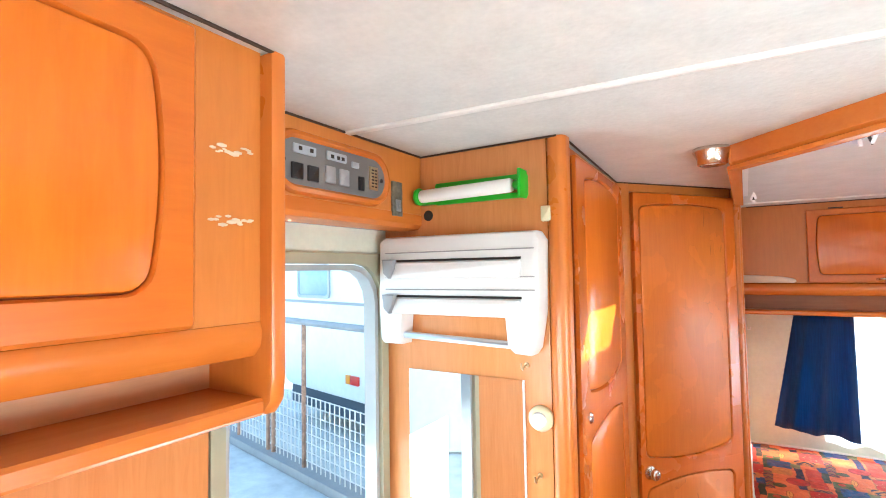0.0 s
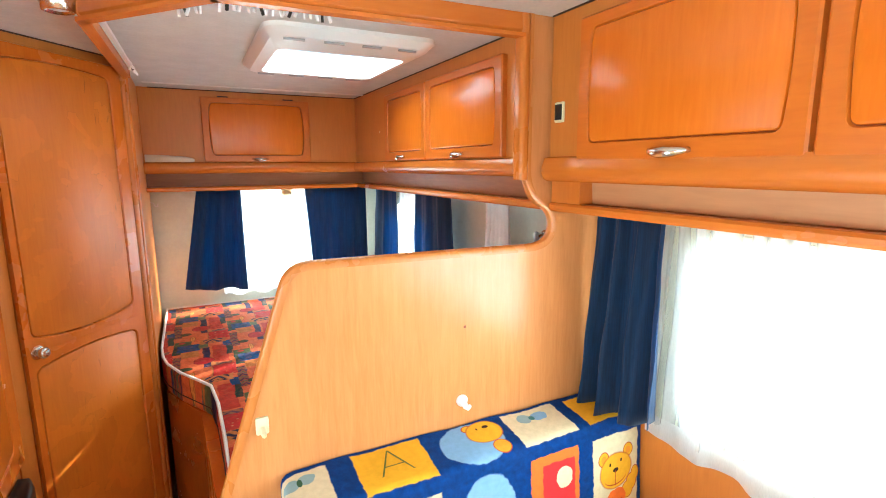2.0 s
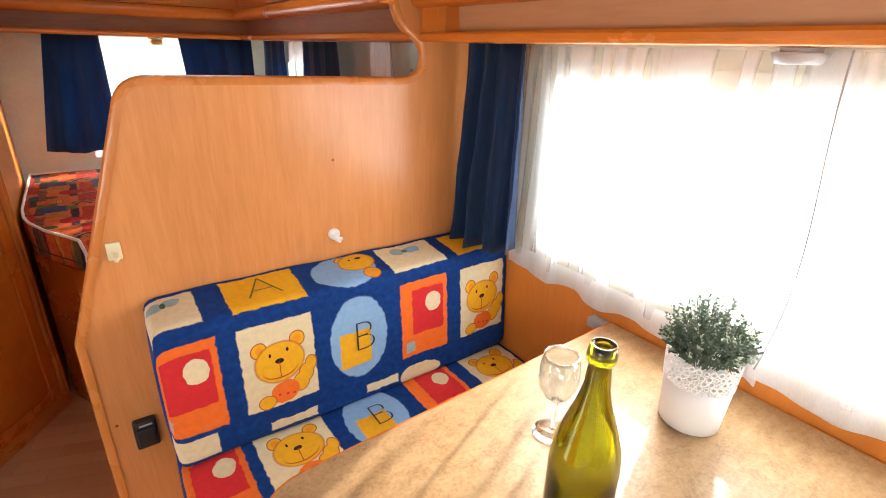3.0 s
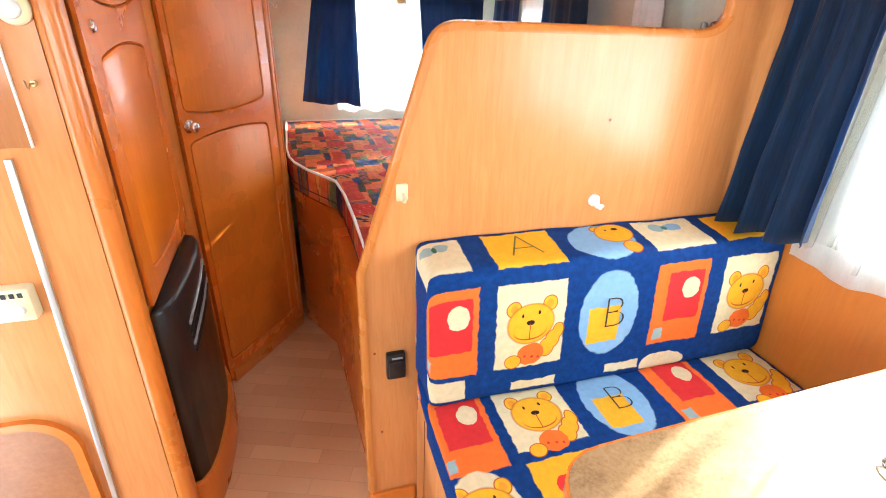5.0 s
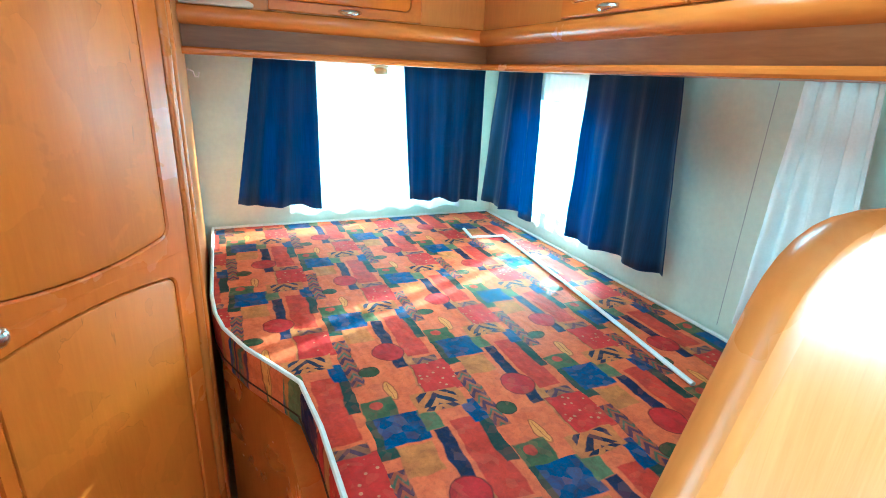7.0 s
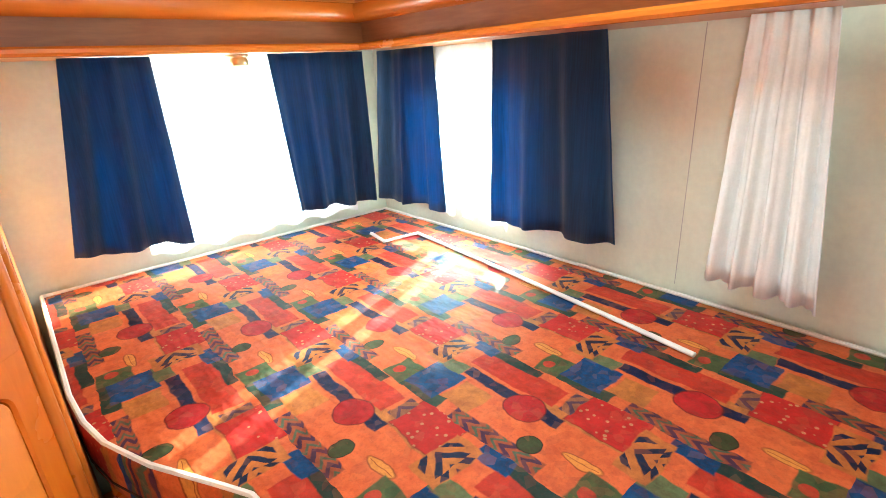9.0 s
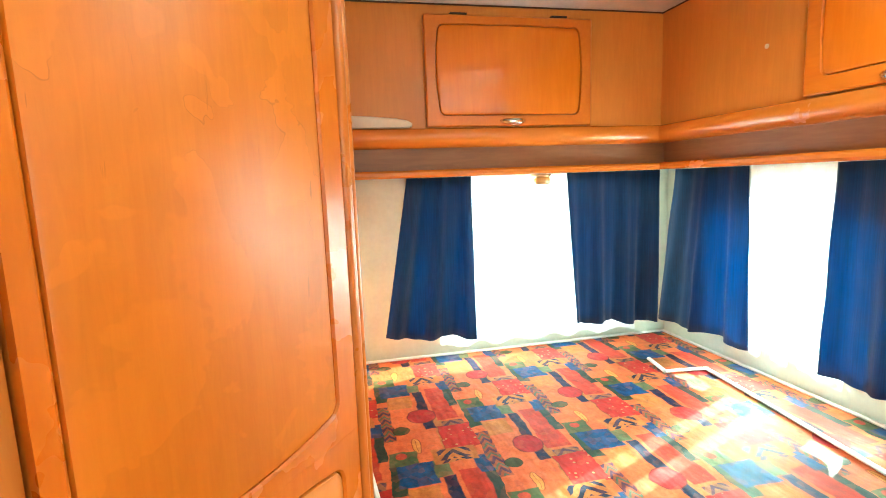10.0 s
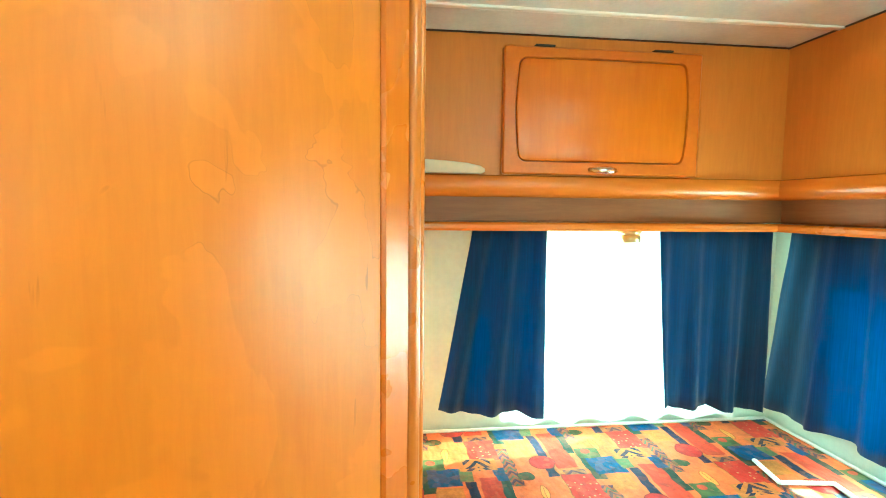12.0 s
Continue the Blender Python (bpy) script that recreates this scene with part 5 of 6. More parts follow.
# ---- curtains ----
def cloth(bm, at, plane, top, bottom, z1, z0, folds, amp, phase=0.0, hem=0.0, nx=60, nz=14, pinch=0.0):
    """Hanging cloth: top and bottom are spans along the wall; folds deepen downwards."""
    rows = []
    for k in range(nz + 1):
        t = k / nz
        row = []
        for i in range(nx + 1):
            s = i / nx
            e = s + pinch * math.sin(math.pi * t) * (0.5 - s)
            a = (top[0] * (1 - t) + bottom[0] * t) * (1 - e) + (top[1] * (1 - t) + bottom[1] * t) * e
            ph = 2 * math.pi * folds * s + phase
            d = amp * (0.35 + 0.65 * t) * (math.sin(ph) + 0.35 * math.sin(2.3 * ph + 1.1 + 2 * t)) + 0.25 * amp * noise.noise((a * 9, t * 4, phase))
            low = (z0[0] * (1 - s) + z0[1] * s) if isinstance(z0, tuple) else z0
            z = z1 * (1 - t) + (low + hem * (math.sin(ph * 0.7 + 0.6) + 0.6 * noise.noise((a * 7, 3.1, phase)))) * t
            row.append((at - d, a, z) if plane == 'x' else (a, at - d, z))
        rows.append(row)
    loft(bm, rows, False, False, False)


def curtain(at, plane, top, bottom, z1, z0, folds, amp, label, phase=0.0, mat=None, hem=0.006, name="curtain", category="curtain", group="blue curtains", rail=False, pinch=0.0, thick=0.0016):
    mid = (at, (top[0] + top[1]) / 2, z1) if plane == 'x' else ((top[0] + top[1]) / 2, at, z1)
    c = thing(name, mid, label, category, group)
    bm = bm_new()
    cloth(bm, at, plane, top, bottom, z1, z0, folds, amp, phase, hem, pinch=pinch)
    p = part("cloth", bm, mat or CURTAIN, c, "", True)
    if thick:
        so = p.modifiers.new("thickness", 'SOLIDIFY')
        so.thickness = thick
    if rail:
        bm = bm_new()
        a, b = min(top), max(top)
        if plane == 'x':
            box(bm, at - 0.006, a - 0.01, z1 - 0.004, at + 0.006, b + 0.01, z1 + 0.006, 0.001)
        else:
            box(bm, a - 0.01, at - 0.006, z1 - 0.004, b + 0.01, at + 0.006, z1 + 0.006, 0.001)
        part("track", bm, WHITE_PLASTIC, c)
    return c


NAVY = "navy blue ribbed cloth curtain drawn aside at the window"
curtain(3.145, 'y', (0.600, 0.816), (0.508, 0.820), 1.4453, (0.915, 0.892), 2.3, 0.017, NAVY, 0.4)
curtain(3.145, 'y', (1.160, 1.525), (1.192, 1.522), 1.4453, (0.906, 0.880), 3.1, 0.016, NAVY, 1.9)
curtain(1.600, 'x', (3.150, 2.822), (3.222, 2.792), 1.4453, (0.860, 0.880), 2.4, 0.016, NAVY, 0.9)
curtain(1.600, 'x', (2.548, 2.175), (2.552, 2.112), 1.4453, (0.888, 0.902), 2.6, 0.016, NAVY, 2.2)
curtain(1.600, 'x', (1.86, 1.718), (1.875, 1.650), 1.4453, (0.884, 0.872), 4.2, 0.020, "white cotton curtain gathered on the bare wall", 0.3, CLOTH_WHITE, 0.004, group="")
curtain(1.580, 'x', (1.240, 1.022), (1.272, 1.022), 1.4453, (0.862, 0.900), 3.1, 0.034, "blue ribbed cloth curtain beside the dinette window", 0.8)
for plane, at, a, b, z0, f, ph in (('x', 1.668, 1.12, 0.395, 0.828, 5, 0.2), ('x', 1.664, 0.41, -0.42, 0.838, 5, 1.4), ('y', 3.172, 0.70, 1.45, 0.862, 8, 0.7), ('x', 1.632, 2.840, 2.778, 0.862, 1, 2.1), ('x', 1.632, 2.738, 2.690, 0.862, 0.6, 0.4), ('x', 1.632, 2.648, 2.520, 0.862, 2, 1.1)):
    net = curtain(at, plane, (a, b), (a, b), 1.442, z0, f, 0.005, "sheer white net curtain over the window", ph, NET if a < 1.2 and plane == 'x' else NET_DENSE, 0.009, "net_curtain", "net curtain", "net curtains", False, 0.0, 0.0)
    bm = bm_new()
    cloth(bm, at - 0.002, plane, (a, b), (a, b), z0 + 0.062, z0 - 0.003, f, 0.006, ph, 0.009, nz=4)
    part("hem", bm, NET_HEM, net, "denser gathered hem", True)
    if a == 2.738:
        bm = bm_new()
        cloth(bm, 1.626, plane, (2.84, 2.52), (2.84, 2.52), 1.442, 1.352, 7, 0.004, 0.3, 0.002, nz=4)
        part("heading", bm, NET_HEM, net, "gathered heading along the top", True)

hem = tagged(part("curtain_hem", one(tube, [Vector((1.652, 0.40 - 0.035 * math.sin(math.pi * t) * t, 1.444 - 0.58 * t)) for t in [i / 14 for i in range(15)]], 0.0016, 6), GREY_PLASTIC), "thin grey corded edge of the net curtain", "curtain edge")

# small reading lamps under the shelves
for at, ax in (((1.055, 3.12, 1.4445), (0, -0.3, -1)),):
    r = thing("reading_lamp", at, "small brass swivel lamp under the locker shelf", "lamp")
    part("base", one(lathe, [(0.034, -0.0005), (0.034, -0.008), (0.028, -0.012)], at, 20), BRASS, r, "", True)
    part("shade", one(lathe, [(0.024, 0.004), (0.030, 0.016), (0.028, 0.032), (0.020, 0.036)], Vector(at) + Vector((0, 0, -0.006)), 20, ax), BRASS, r, "", True)
at = (1.632, 0.463, 1.4445)
r = thing("reading_lamp", at, "flat grey plastic lamp under the dinette shelf", "lamp")
part("base", one(lathe, [(0.030, -0.0005), (0.030, -0.006)], at, 24), GREY_PLASTIC, r)
part("shade", one(lathe, [(0.040, -0.0055), (0.041, -0.009), (0.033, -0.023), (0.030, -0.024)], at, 28), GREY_PLASTIC, r, "", True)
hk = thing("wall_hook", (0.395, 3.0, 1.40), "small white plastic hook on the side wall", "hook")
part("peg", one(tube, [(0.394, 3.0, 1.40), (0.410, 3.0, 1.395), (0.414, 3.0, 1.378), (0.424, 3.0, 1.378), (0.427, 3.0, 1.392)], 0.003, 6), WHITE_PLASTIC, hk)

# ---- dinette bench ----
bench = thing("bench_seat", (1.2, 1.0, 0), "beech veneer bench box under the printed cushions", "bench")
part("box", one(box, 0.712, 0.715, 0.0, 1.6895, 1.296, 0.400), WOOD_LIGHT, bench)
part("side_board", one(prism, rrect(0.735, 0.02, 1.230, 0.47, 0.01), axes((0.712, 0, 0), (0, 1, 0), (0, 0, 1), (-1, 0, 0)), 0.0005, 0.014, 0.003), WOOD_LIGHT, bench)
part("seam", one(box, 0.6965, 1.150, 0.02, 0.698, 1.153, 0.46), GROOVE, bench)
part("latch", one(box, 0.6945, 1.00, 0.22, 0.6978, 1.015, 0.226), DARK_VENT, bench)


def profile_points(prof, r=0.02, n=4):
    """A polyline with rounded inner corners."""
    out = [Vector(prof[0])]
    for a, b, c in zip(prof, prof[1:], prof[2:]):
        a, b, c = Vector(a), Vector(b), Vector(c)
        p, q = b + (a - b).normalized() * r, b + (c - b).normalized() * r
        out += bezier(p, b, q, n)
    return out + [Vector(prof[-1])]


def cushion(name, prof, x0, x1, mat, label, r, sag):
    """Cloth-covered slab: outline prof in (y, z), extruded along x, with (x, arc) in the UV map."""
    pts = profile_points(prof, r)
    dense = []
    for a, b in zip(pts, pts[1:]):
        k = max(1, int((b - a).length / 0.02))
        dense += [a + (b - a) * i / k for i in range(k)]
    dense.append(pts[-1])
    arc = [0.0]
    for a, b in zip(dense, dense[1:]):
        arc.append(arc[-1] + (b - a).length)
    cy = sum(p.x for p in dense) / len(dense)
    cz = sum(p.y for p in dense) / len(dense)
    bm = bm_new()
    uv = bm.loops.layers.uv.new("UVMap")
    xs = [x0, x0 + 0.004, x0 + 0.014, x0 + 0.03] + [x0 + 0.03 + (x1 - x0 - 0.06) * i / 40 for i in range(1, 40)] + [x1 - 0.03, x1 - 0.014, x1 - 0.004, x1]
    shrink = [0.90, 0.95, 0.985, 1.0] + [1.0] * 39 + [1.0, 0.985, 0.95, 0.90]
    grid = []
    for x, s in zip(xs, shrink):
        row = []
        for p, l in zip(dense, arc):
            nz = sag * noise.noise((x * 7, p.x * 9, p.y * 9))
            v = bm.verts.new((x, cy + (p.x - cy) * s + nz, cz + (p.y - cz) * s + nz))
            row.append((v, (x, l)))
        grid.append(row)
    for ra, rb in zip(grid, grid[1:]):
        for i in range(len(ra) - 1):
            q = (ra[i], ra[i + 1], rb[i + 1], rb[i])
            f = bm.faces.new([t[0] for t in q])
            for lp, t in zip(f.loops, q):
                lp[uv].uv = t[1]
    for first, sg in ((grid[0], -1), (grid[-1], 1)):
        rows = [first]
        for s, bulge, run in ((0.62, 0.005, 0.05), (0.30, 0.008, 0.10), (0.02, 0.009, 0.15)):
            x = (x0 if sg < 0 else x1) + sg * (bulge if sg < 0 else 0.0005)
            rows.append([(bm.verts.new((x, cy + (p.x - cy) * s, cz + (p.y - cz) * s)), ((x0 if sg < 0 else x1) + sg * run, l)) for p, l in zip(dense, arc)])
        for ra, rb in zip(rows, rows[1:]):
            n = len(ra)
            for i in range(n):
                k = (i + 1) % n
                q = (ra[i], ra[k], rb[k], rb[i])
                f = bm.faces.new([t[0] for t in q])
                for lp, t in zip(f.loops, q):
                    lp[uv].uv = t[1]
        bm.faces.new([t[0] for t in rows[-1]])
    ob = tagged(part(name, bm, mat, None, "", True), label, "cushion")

    def at(u, l):
        for a, b, la, lb in zip(dense, dense[1:], arc, arc[1:]):
            if l <= lb:
                break
        t = (l - la) / max(1e-6, lb - la)
        p = a + (b - a) * t
        d = (b - a).normalized()
        o = Vector((d.y, -d.x)) * 0.0045
        if (p + o - Vector((cy, cz))).length < (p - o - Vector((cy, cz))).length:
            o = -o
        return Vector((u, p.x + o.x, p.y + o.y))
    return ob, at


COL = (0.742, 0.952, 1.165, 1.372, 1.585)
# backrest: arc runs up over the back edge: 0 at the top back, 0.16 at the front edge, then down the front
tops = [('r', COL[0], 0.075, 0.062, 0.062, CREAM), ('o', COL[0] - 0.02, 0.045, 0.018, 0.018, GREY_BLUE), ('o', COL[0] + 0.014, 0.040, 0.020, 0.016, GREY_BLUE), ('p', COL[0] - 0.002, 0.046, 0.006, 0.012, (0.05, 0.12, 0.06)),
        ('r', COL[1], 0.075, 0.088, 0.066, YELLOW),
        ('o', COL[2], 0.075, 0.088, 0.072, PALE_BLUE), ('p', COL[2] + 0.010, 0.022, 0.017, 0.014, (0.42, 0.06, 0.015)), ('p', COL[2] + 0.010, 0.022, 0.014, 0.011, YELLOW), ('p', COL[2] + 0.048, 0.050, 0.0520, 0.0440, (0.42, 0.06, 0.015)), ('p', COL[2] + 0.048, 0.050, 0.0495, 0.0415, YELLOW),
        ('p', COL[2] + 0.060, 0.034, 0.009, 0.006, (0.03, 0.012, 0.01)), ('p', COL[2] + 0.034, 0.034, 0.003, 0.004, (0.03, 0.012, 0.01)), ('p', COL[2] + 0.064, 0.116, 0.0240, 0.0240, (0.42, 0.06, 0.015)), ('p', COL[2] + 0.064, 0.116, 0.0215, 0.0215, (0.80, 0.34, 0.02)),
        ('r', COL[3], 0.075, 0.088, 0.066, CREAM), ('o', COL[3] - 0.028, 0.042, 0.022, 0.020, GREY_BLUE), ('o', COL[3] + 0.020, 0.044, 0.026, 0.018, PALE_BLUE), ('p', COL[3] - 0.004, 0.044, 0.008, 0.010, (0.06, 0.20, 0.22)), ('r', COL[4], 0.075, 0.085, 0.06, YELLOW)]
mid = 0.295
flip = lambda sh, c: [(k, a, 2 * c - b, p, q, col) for k, a, b, p, q, col in sh]
front = flip(house(COL[0], mid), mid) + [('r', COL[1], mid, 0.088, 0.112, CREAM)] + flip(figure(COL[1], mid, 1), mid) + flip(letter_oval(COL[2], mid), mid) \
    + flip(house(COL[3], mid), mid) + [('r', COL[4], mid, 0.085, 0.112, CREAM)] + flip(figure(COL[4], mid, 1), mid)
low = [('r', COL[0] - 0.01, 0.45, 0.06, 0.028, CREAM), ('r', COL[1] + 0.02, 0.463, 0.06, 0.012, CREAM), ('r', COL[2] + 0.06, 0.46, 0.05, 0.012, CREAM), ('o', COL[3] - 0.02, 0.47, 0.07, 0.03, CREAM)]
backrest, on_back = cushion("backrest_cushion", [(1.294, 0.525), (1.294, 0.886), (1.150, 0.868), (1.128, 0.512), (1.294, 0.512)][1:4] + [(1.290, 0.512)], 0.704, 1.686,
                            cushion_print("printed_backrest_cloth", tops + front + low), "navy cushion with printed orange, yellow and cream patches", 0.022, 0.004)
part("letter", text_mesh("A", 0.13, lambda u, v: on_back(COL[1] + 1.1 * u, 0.070 - v)), OLIVE_INK, backrest, "thin printed letter A")
part("letter", text_mesh("B", 0.13, lambda u, v: on_back(COL[2] + 0.012 + u, mid - v)), DARK_VENT, backrest, "thin printed letter B")
s1, s2 = 0.135, 0.345
seat_shapes = flip(house(COL[0] + 0.015, s1), s1) + [('r', COL[1], s1, 0.088, 0.09, CREAM)] + flip(figure(COL[1], s1, 1), s1) + flip(letter_oval(COL[2], s1), s1) + flip(house(COL[3], s1), s1) \
    + [('r', COL[4], s1, 0.088, 0.09, CREAM)] + flip(figure(COL[4], s1, 1), s1) \
    + [('o', COL[0] + 0.01, s2, 0.075, 0.10, CREAM)] + flip(figure(COL[0] + 0.01, s2, 1), s2) + [('r', COL[1], s2, 0.085, 0.09, YELLOW), ('o', COL[1] - 0.018, s2 - 0.020, 0.025, 0.025, RED), ('o', COL[1] + 0.022, s2 - 0.020, 0.025, 0.025, RED), ('o', COL[1] + 0.002, s2 + 0.008, 0.026, 0.034, RED),
     ('o', COL[2], s2, 0.085, 0.09, CREAM), ('r', COL[3], s2, 0.08, 0.09, YELLOW), ('o', COL[4], s2, 0.08, 0.09, PALE_BLUE), ('o', COL[0], 0.52, 0.06, 0.05, PALE_BLUE), ('r', COL[1], 0.52, 0.07, 0.05, CREAM), ('r', COL[2], 0.53, 0.07, 0.05, ORANGE)]
seatc, on_seat = cushion("seat_cushion", [(1.290, 0.512), (0.705, 0.502), (0.700, 0.400), (1.290, 0.4005)], 0.704, 1.686,
                         cushion_print("printed_seat_cloth", [(k, a, b + 0.10, p, q, c) for k, a, b, p, q, c in seat_shapes]), "navy seat cushion with printed orange, yellow and cream patches", 0.025, 0.003)
part("letter", text_mesh("B", 0.12, lambda u, v: on_seat(COL[2] + 0.012 + u, 0.235 - v)), DARK_VENT, seatc, "thin printed letter B")

# ---- table and what stands on it ----
TZ = 0.79
table = thing("dining_table", (1.2, 0.35, 0), "tan speckled laminate dinette table with rounded corners", "table")
tab = [(1.685, 0.748), (0.90, 0.722)] + [tuple(p) for p in bezier((0.86, 0.720), (0.775, 0.716), (0.764, 0.63), 6)] + [(0.757, 0.40), (0.757, 0.10)] + [tuple(p) for p in bezier((0.757, 0.05), (0.76, -0.02), (0.83, -0.02), 6)] + [(1.685, -0.02)]
part("tabletop", one(prism, inset(tab, 0.004), face_up(0), TZ - 0.027, TZ, 0.002), LAMINATE, table)
bm = bm_new()
band(bm, tab, inset(tab, 0.0042), face_up(0), TZ - 0.028, TZ - 0.0015)
part("edge_band", bm, WOOD_TRIM, table, "orange edge band")
part("leg", one(tube, [(1.05, 0.34, 0.012), (1.05, 0.34, TZ - 0.028)], 0.024, 14), ALU, table)
part("foot", one(lathe, [(0.11, 0.0), (0.11, 0.006), (0.05, 0.014), (0.03, 0.02)], (1.05, 0.34, 0.0), 20), ALU, table)
part("wall_bracket", one(box, 1.660, 0.752, TZ - 0.03, 1.6885, 0.80, TZ - 0.004, 0.003), GREY_PLASTIC, table, "grey wall bracket")

BX, BY = 1.134, 0.398
bottle = thing("wine_bottle", (BX, BY, TZ), "uncorked olive green glass wine bottle", "bottle")
outp = [(0.034, 0.0005), (0.0415, 0.004), (0.043, 0.012), (0.043, 0.13), (0.0405, 0.155), (0.032, 0.185), (0.022, 0.215), (0.0165, 0.245), (0.0145, 0.272), (0.0145, 0.280), (0.0175, 0.282), (0.0178, 0.296), (0.0160, 0.302)]
inp = [(0.0125, 0.302), (0.0115, 0.280), (0.0120, 0.250), (0.0185, 0.215), (0.0285, 0.184), (0.037, 0.154), (0.0395, 0.13), (0.0395, 0.02), (0.030, 0.014), (0.008, 0.028)]
outp, inp = [[(r * (1.09 if r > 0.02 else 1.0), h * 1.045) for r, h in q] for q in (outp, inp)]
part("glass", one(lathe, outp + inp, (BX, BY, TZ), 32), BOTTLE_GLASS, bottle, "", True)
part("lip_ring", one(lathe, [(0.0180, 0.2945), (0.0188, 0.297), (0.0188, 0.303), (0.0180, 0.3055)], (BX, BY, TZ), 28, (0, 0, 1), False), BOTTLE_GLASS, bottle, "thick dark glass lip ring", True)
gl = thing("wine_glass", (1.258, 0.553, TZ), "empty clear stemmed wine glass on the table", "glass")
gp = [(0.0045, 0.068), (0.010, 0.0745), (0.024, 0.086), (0.033, 0.105), (0.0355, 0.122), (0.034, 0.145), (0.0295, 0.166), (0.0288, 0.1665), (0.0290, 0.160)]
part("bowl", one(lathe, gp, (1.258, 0.553, TZ), 32, (0, 0, 1), False), THIN_GLASS, gl, "", True)
part("stem", one(lathe, [(0.0050, 0.010), (0.0040, 0.030), (0.0042, 0.058), (0.0055, 0.066), (0.009, 0.0735), (0.004, 0.0755)], (1.258, 0.553, TZ), 16), GLASS, gl, "", True)
part("foot", one(lathe, [(0.034, 0.0006), (0.0345, 0.0022), (0.022, 0.0055), (0.0052, 0.0105)], (1.258, 0.553, TZ), 28), GLASS, gl, "", True)
part("rim", one(tube, [(1.258 + 0.0292 * math.cos(2 * math.pi * k / 24), 0.553 + 0.0292 * math.sin(2 * math.pi * k / 24), TZ + 0.1665) for k in range(25)], 0.0011, 6), GLASS, gl)

plant = thing("potted_plant", (1.505, 0.435, TZ), "small bushy grey-green plant in a white lace-rimmed pot", "plant")
pc = Vector((1.505, 0.435, TZ))
part("pot", one(lathe, [(0.050, 0.0005), (0.053, 0.003), (0.0602, 0.100), (0.0582, 0.100), (0.051, 0.008), (0.002, 0.008)], pc, 32), WHITE_PLASTIC, plant, "white metal pot", True)
bm = bm_new()
for row in range(5):
    z, rr = 0.100 + 0.0105 * row, 0.0605 + 0.0006 * row
    nn = 34
    for k in range(nn):
        a = 2 * math.pi * (k + 0.5 * (row % 2)) / nn
        big = 0.0062 if (k + row) % 3 else 0.0048
        c = pc + Vector((rr * math.cos(a), rr * math.sin(a), z))
        f = axes(c, (-math.sin(a), math.cos(a), 0), (0, 0, 1))
        ring_o = [(big * math.cos(q * math.pi / 4), big * math.sin(q * math.pi / 4)) for q in range(8)]
        band(bm, ring_o, [(p[0] * 0.6, p[1] * 0.6) for p in ring_o], f, -0.0006, 0.0006)
part("lace_rim", bm, WHITE_PLASTIC, plant, "perforated white lace rim")
bm = bm_new()
bp = bm_new()
bs = bm_new()
rng = random.Random(7)
for s in range(330):
    az, el = rng.uniform(0, 2 * math.pi), math.acos(rng.uniform(0.0, 1.0))
    ln = rng.uniform(0.062, 0.096) * (0.85 + 0.3 * math.cos(el))
    root = pc + Vector((0.03 * math.cos(az) * math.sin(el), 0.03 * math.sin(az) * math.sin(el), 0.128))
    tip = root + Vector((math.cos(az) * math.sin(el) * 0.60, math.sin(az) * math.sin(el) * 0.60, 0.42 + 0.80 * math.cos(el))) * ln
    path = bezier(root, (root + tip) / 2 + Vector((0, 0, 0.012)), tip, 5)
    if s % 3 == 0:
        tube(bs, path, 0.0009, 4)
    light = s % 4 == 0
    for k in range(12):
        t = 0.30 + 0.70 * k / 11
        i = min(4, int(t * 5))
        c = path[i].lerp(path[i + 1], t * 5 - i)
        grow = (path[i + 1] - path[i]).normalized()
        d = (grow * 0.7 + Vector((rng.gauss(0, 1), rng.gauss(0, 1), rng.gauss(0.2, 0.8))).normalized()).normalized()
        u = d.orthogonal().normalized()
        n = d.cross(u)
        sz = rng.uniform(0.0060, 0.0100)
        target = bp if light and t > 0.72 else bm
        # pointed oval leaf, folded along its rib
        side = [(0.30, 0.25), (0.62, 0.23)]
        rib = [c, c + d * sz * 0.45, c + d * sz]
        lv = [target.verts.new(c + d * sz * f + u * sz * w + n * sz * 0.10) for f, w in side]
        rv = [target.verts.new(c + d * sz * f - u * sz * w + n * sz * 0.10) for f, w in side]
        q = [target.verts.new(p) for p in rib]
        for w, flip in ((lv, False), (rv, True)):
            for tri in ((q[0], w[0], q[1]), (w[0], w[1], q[1]), (w[1], q[2], q[1])):
                target.faces.new(tri[::-1] if flip else tri)
part("foliage", bm, FOLIAGE, plant, "small grey-green leaves")
part("pale_foliage", bp, FOLIAGE_PALE, plant, "pale leaf tips")
part("stem_work", bs, FOLIAGE, plant)

# ---- outside the door ----
GZ = -0.45
structure("ground", one(prism, [(-600, -600), (600, -600), (600, 600), (-600, 600)], face_up(0), GZ - 0.2, GZ), CONCRETE, "pale sunlit concrete yard", "ground")
FO, FU = Vector((-3.57, 4.05, GZ)), Vector((0.975, -0.22, 0)).normalized()
ff = axes(FO, FU, (0, 0, 1))
fence = thing("railing", FO, "tall rusty railing with a pale wire mesh on a low kerb", "railing")
for u in (-2.4, -1.55, -0.78, -0.66, 0.0, 1.15, 2.1):
    part("post", one(tube, [ff @ Vector((u, 0.02, 0)), ff @ Vector((u, 1.60, 0))], 0.024, 8), RUST, fence)
part("rail", one(tube, [ff @ Vector((-3.2, 1.60, 0)), ff @ Vector((2.2, 1.60, 0))], 0.034, 8), GALV, fence, "thick grey top rail")
bm = bm_new()
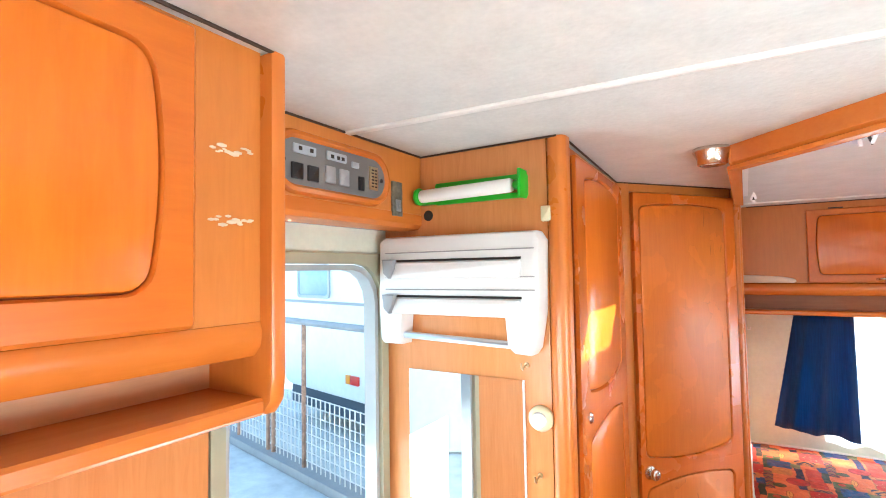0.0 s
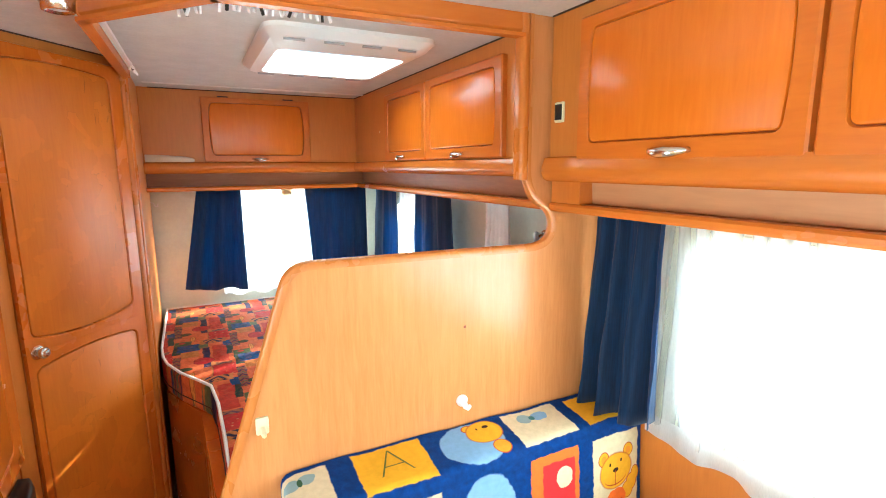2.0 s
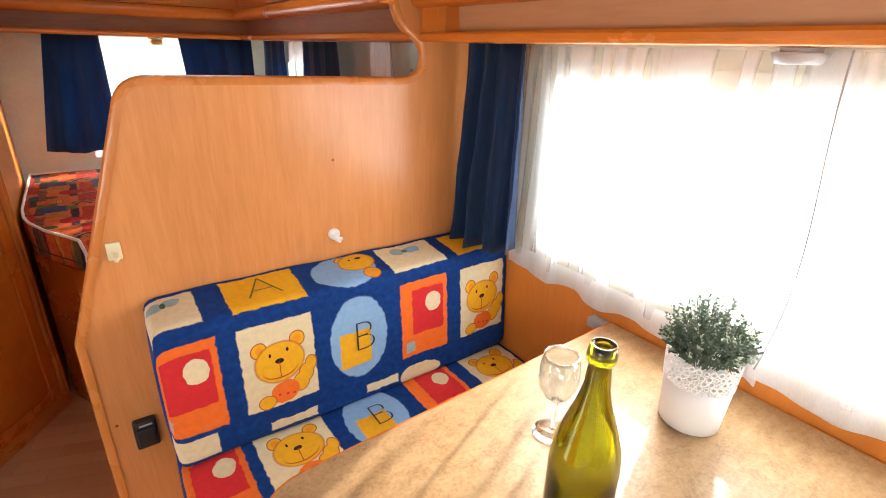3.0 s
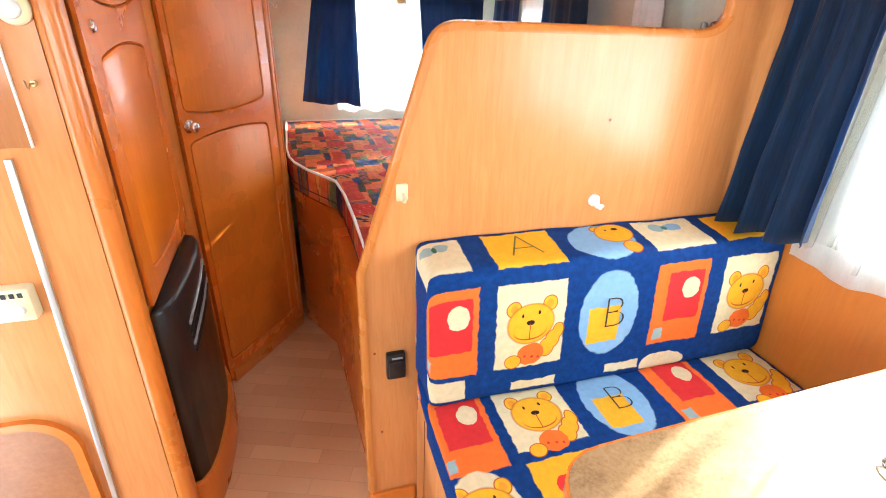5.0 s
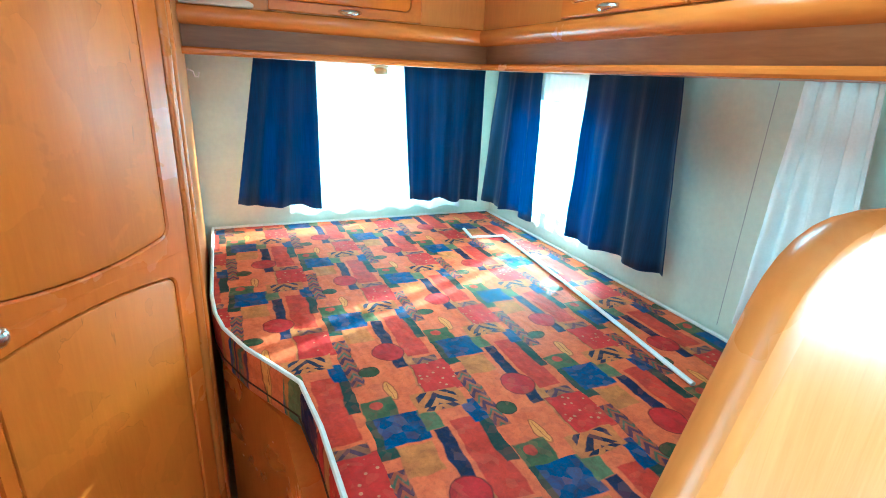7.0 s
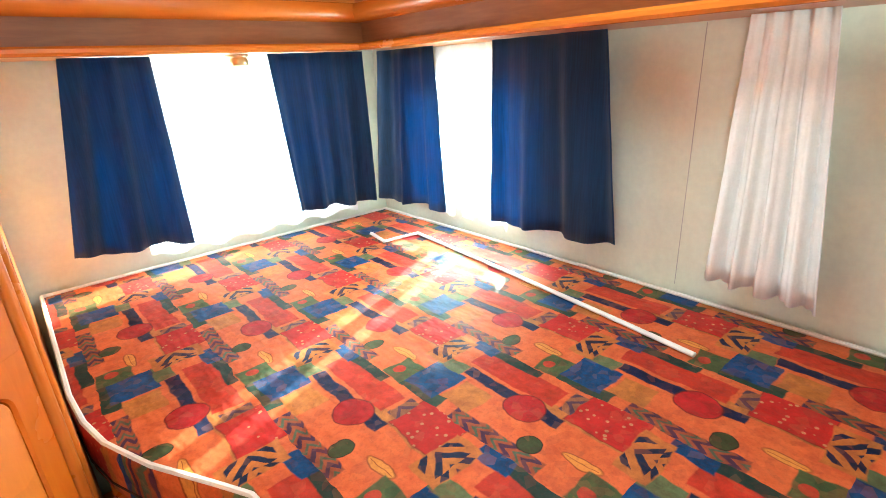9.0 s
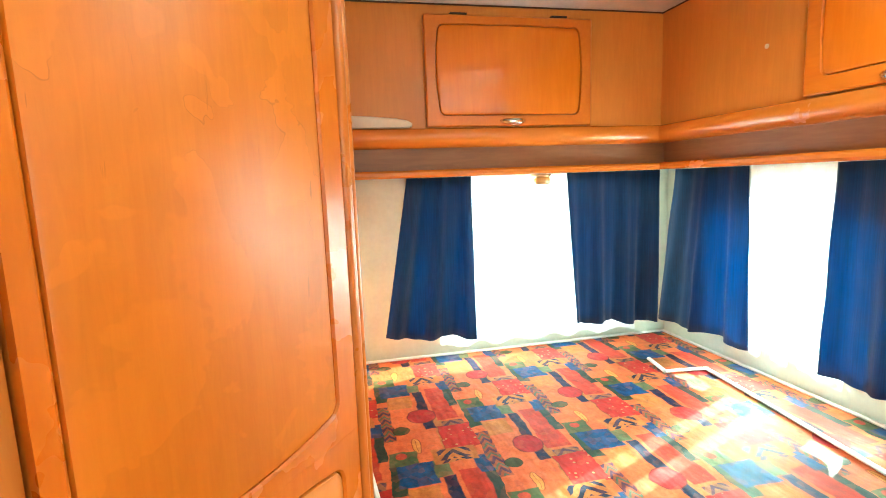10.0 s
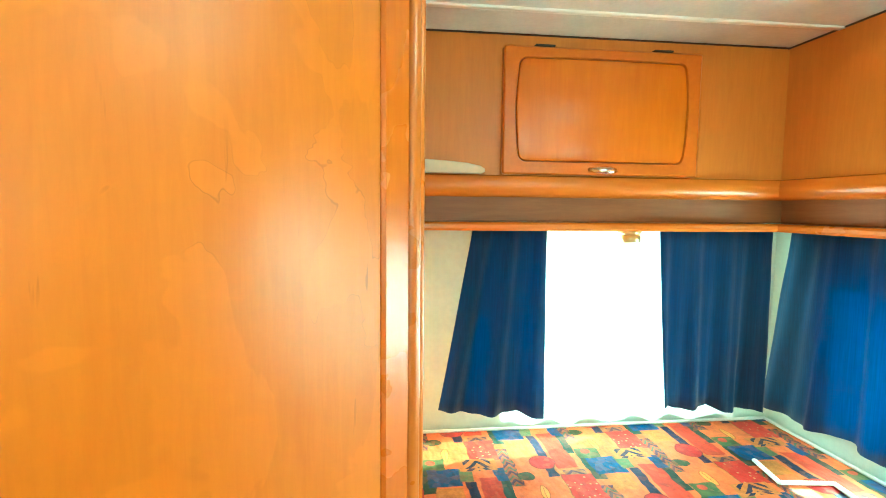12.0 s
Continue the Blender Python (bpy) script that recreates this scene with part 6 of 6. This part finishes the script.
for k in range(64):
    tube(bm, [ff @ Vector((-3.1 + 0.083 * k, 0.06, -0.01)), ff @ Vector((-3.1 + 0.083 * k, 0.84, -0.01))], 0.0065, 4)
for k in range(9):
    tube(bm, [ff @ Vector((-3.1, 0.08 + 0.094 * k, -0.01)), ff @ Vector((2.2, 0.08 + 0.094 * k, -0.01))], 0.0065, 4)
part("mesh_panel", bm, WIRE, fence, "welded wire mesh")
structure("kerb", one(prism, [(-3.4, 0.0), (2.3, 0.0), (2.3, 0.10), (-3.4, 0.10)], axes(FO, FU, (0, 0, 1)), -0.10, 0.10, 0.01), GALV, "low grey kerb under the railing", "kerb")


def parked_caravan(fr, label, low=0.50, lamps=True):
    """White caravan: body, window with frame, waist line, lamp, dark skirt and wheel."""
    v = thing("parked_caravan", fr @ Vector((0, 0, 0)), label, "caravan")
    part("body", one(prism, rrect(-2.0, low, 3.6, 2.55, 0.22), fr, -2.0, 0.0, 0.06), VAN_WHITE, v)
    for u0, u1 in ((0.22, 1.55), (2.0, 2.9), (-1.5, -0.75)):
        w = part("window", one(prism, rrect(u0, 1.80, u1, 2.20, 0.05), fr, 0.0005, 0.02, 0.01), VAN_GLASS, v)
        bm = bm_new()
        band(bm, rrect(u0 - 0.03, 1.77, u1 + 0.03, 2.23, 0.06), rrect(u0 + 0.01, 1.81, u1 - 0.01, 2.19, 0.05), fr, 0.0005, 0.026)
        part("window_frame", bm, ALU_FRAME, w)
    part("waist_line", one(prism, rrect(-1.98, 1.70, 3.58, 1.735, 0.01), fr, 0.0005, 0.012), GREY_PLASTIC, v)
    if not lamps:
        return v
    part("marker_lamp", one(prism, rrect(-0.36, 0.72, -0.27, 0.83, 0.01), fr, 0.0005, 0.03, 0.008), AMBER_LAMP, v, "amber marker lamp")
    part("tail_lamp", one(prism, rrect(-0.265, 0.72, -0.10, 0.83, 0.01), fr, 0.0005, 0.03, 0.008), RED_LAMP, v, "red tail lamp")
    part("skirt", one(prism, rrect(-1.8, 0.24, 3.4, 0.50, 0.02), fr, -1.9, -0.05), DARK_SKIRT, v, "dark underside")
    for u in (0.95, 1.75):
        c = fr @ Vector((u, 0.31, -0.06))
        wh = part("wheel", one(lathe, [(0.20, 0.0), (0.30, 0.02), (0.31, 0.08), (0.30, 0.16), (0.20, 0.18)], c - fr.col[2].xyz * 0.16, 24, fr.col[2].xyz), BLACK_PLASTIC, v)
        part("rim", one(lathe, [(0.19, 0.02), (0.17, 0.035), (0.06, 0.03)], c, 20, fr.col[2].xyz), ALU, wh)
    part("leg", one(tube, [fr @ Vector((-1.5, 0.0, -0.4)), fr @ Vector((-1.5, 0.25, -0.4))], 0.03, 8), GALV, v)
    return v


parked_caravan(axes((-3.55, 5.00, GZ), FU, (0, 0, 1)), "white caravan parked behind the railing with red and amber lamps")
# Added out of view: a plain white body to whiten the mirror's reflection.
parked_caravan(axes((-2.9, -2.5, GZ), (-0.87, 0.49, 0), (0, 0, 1)), "added white caravan shape that brightens the mirror", 0.0, False)
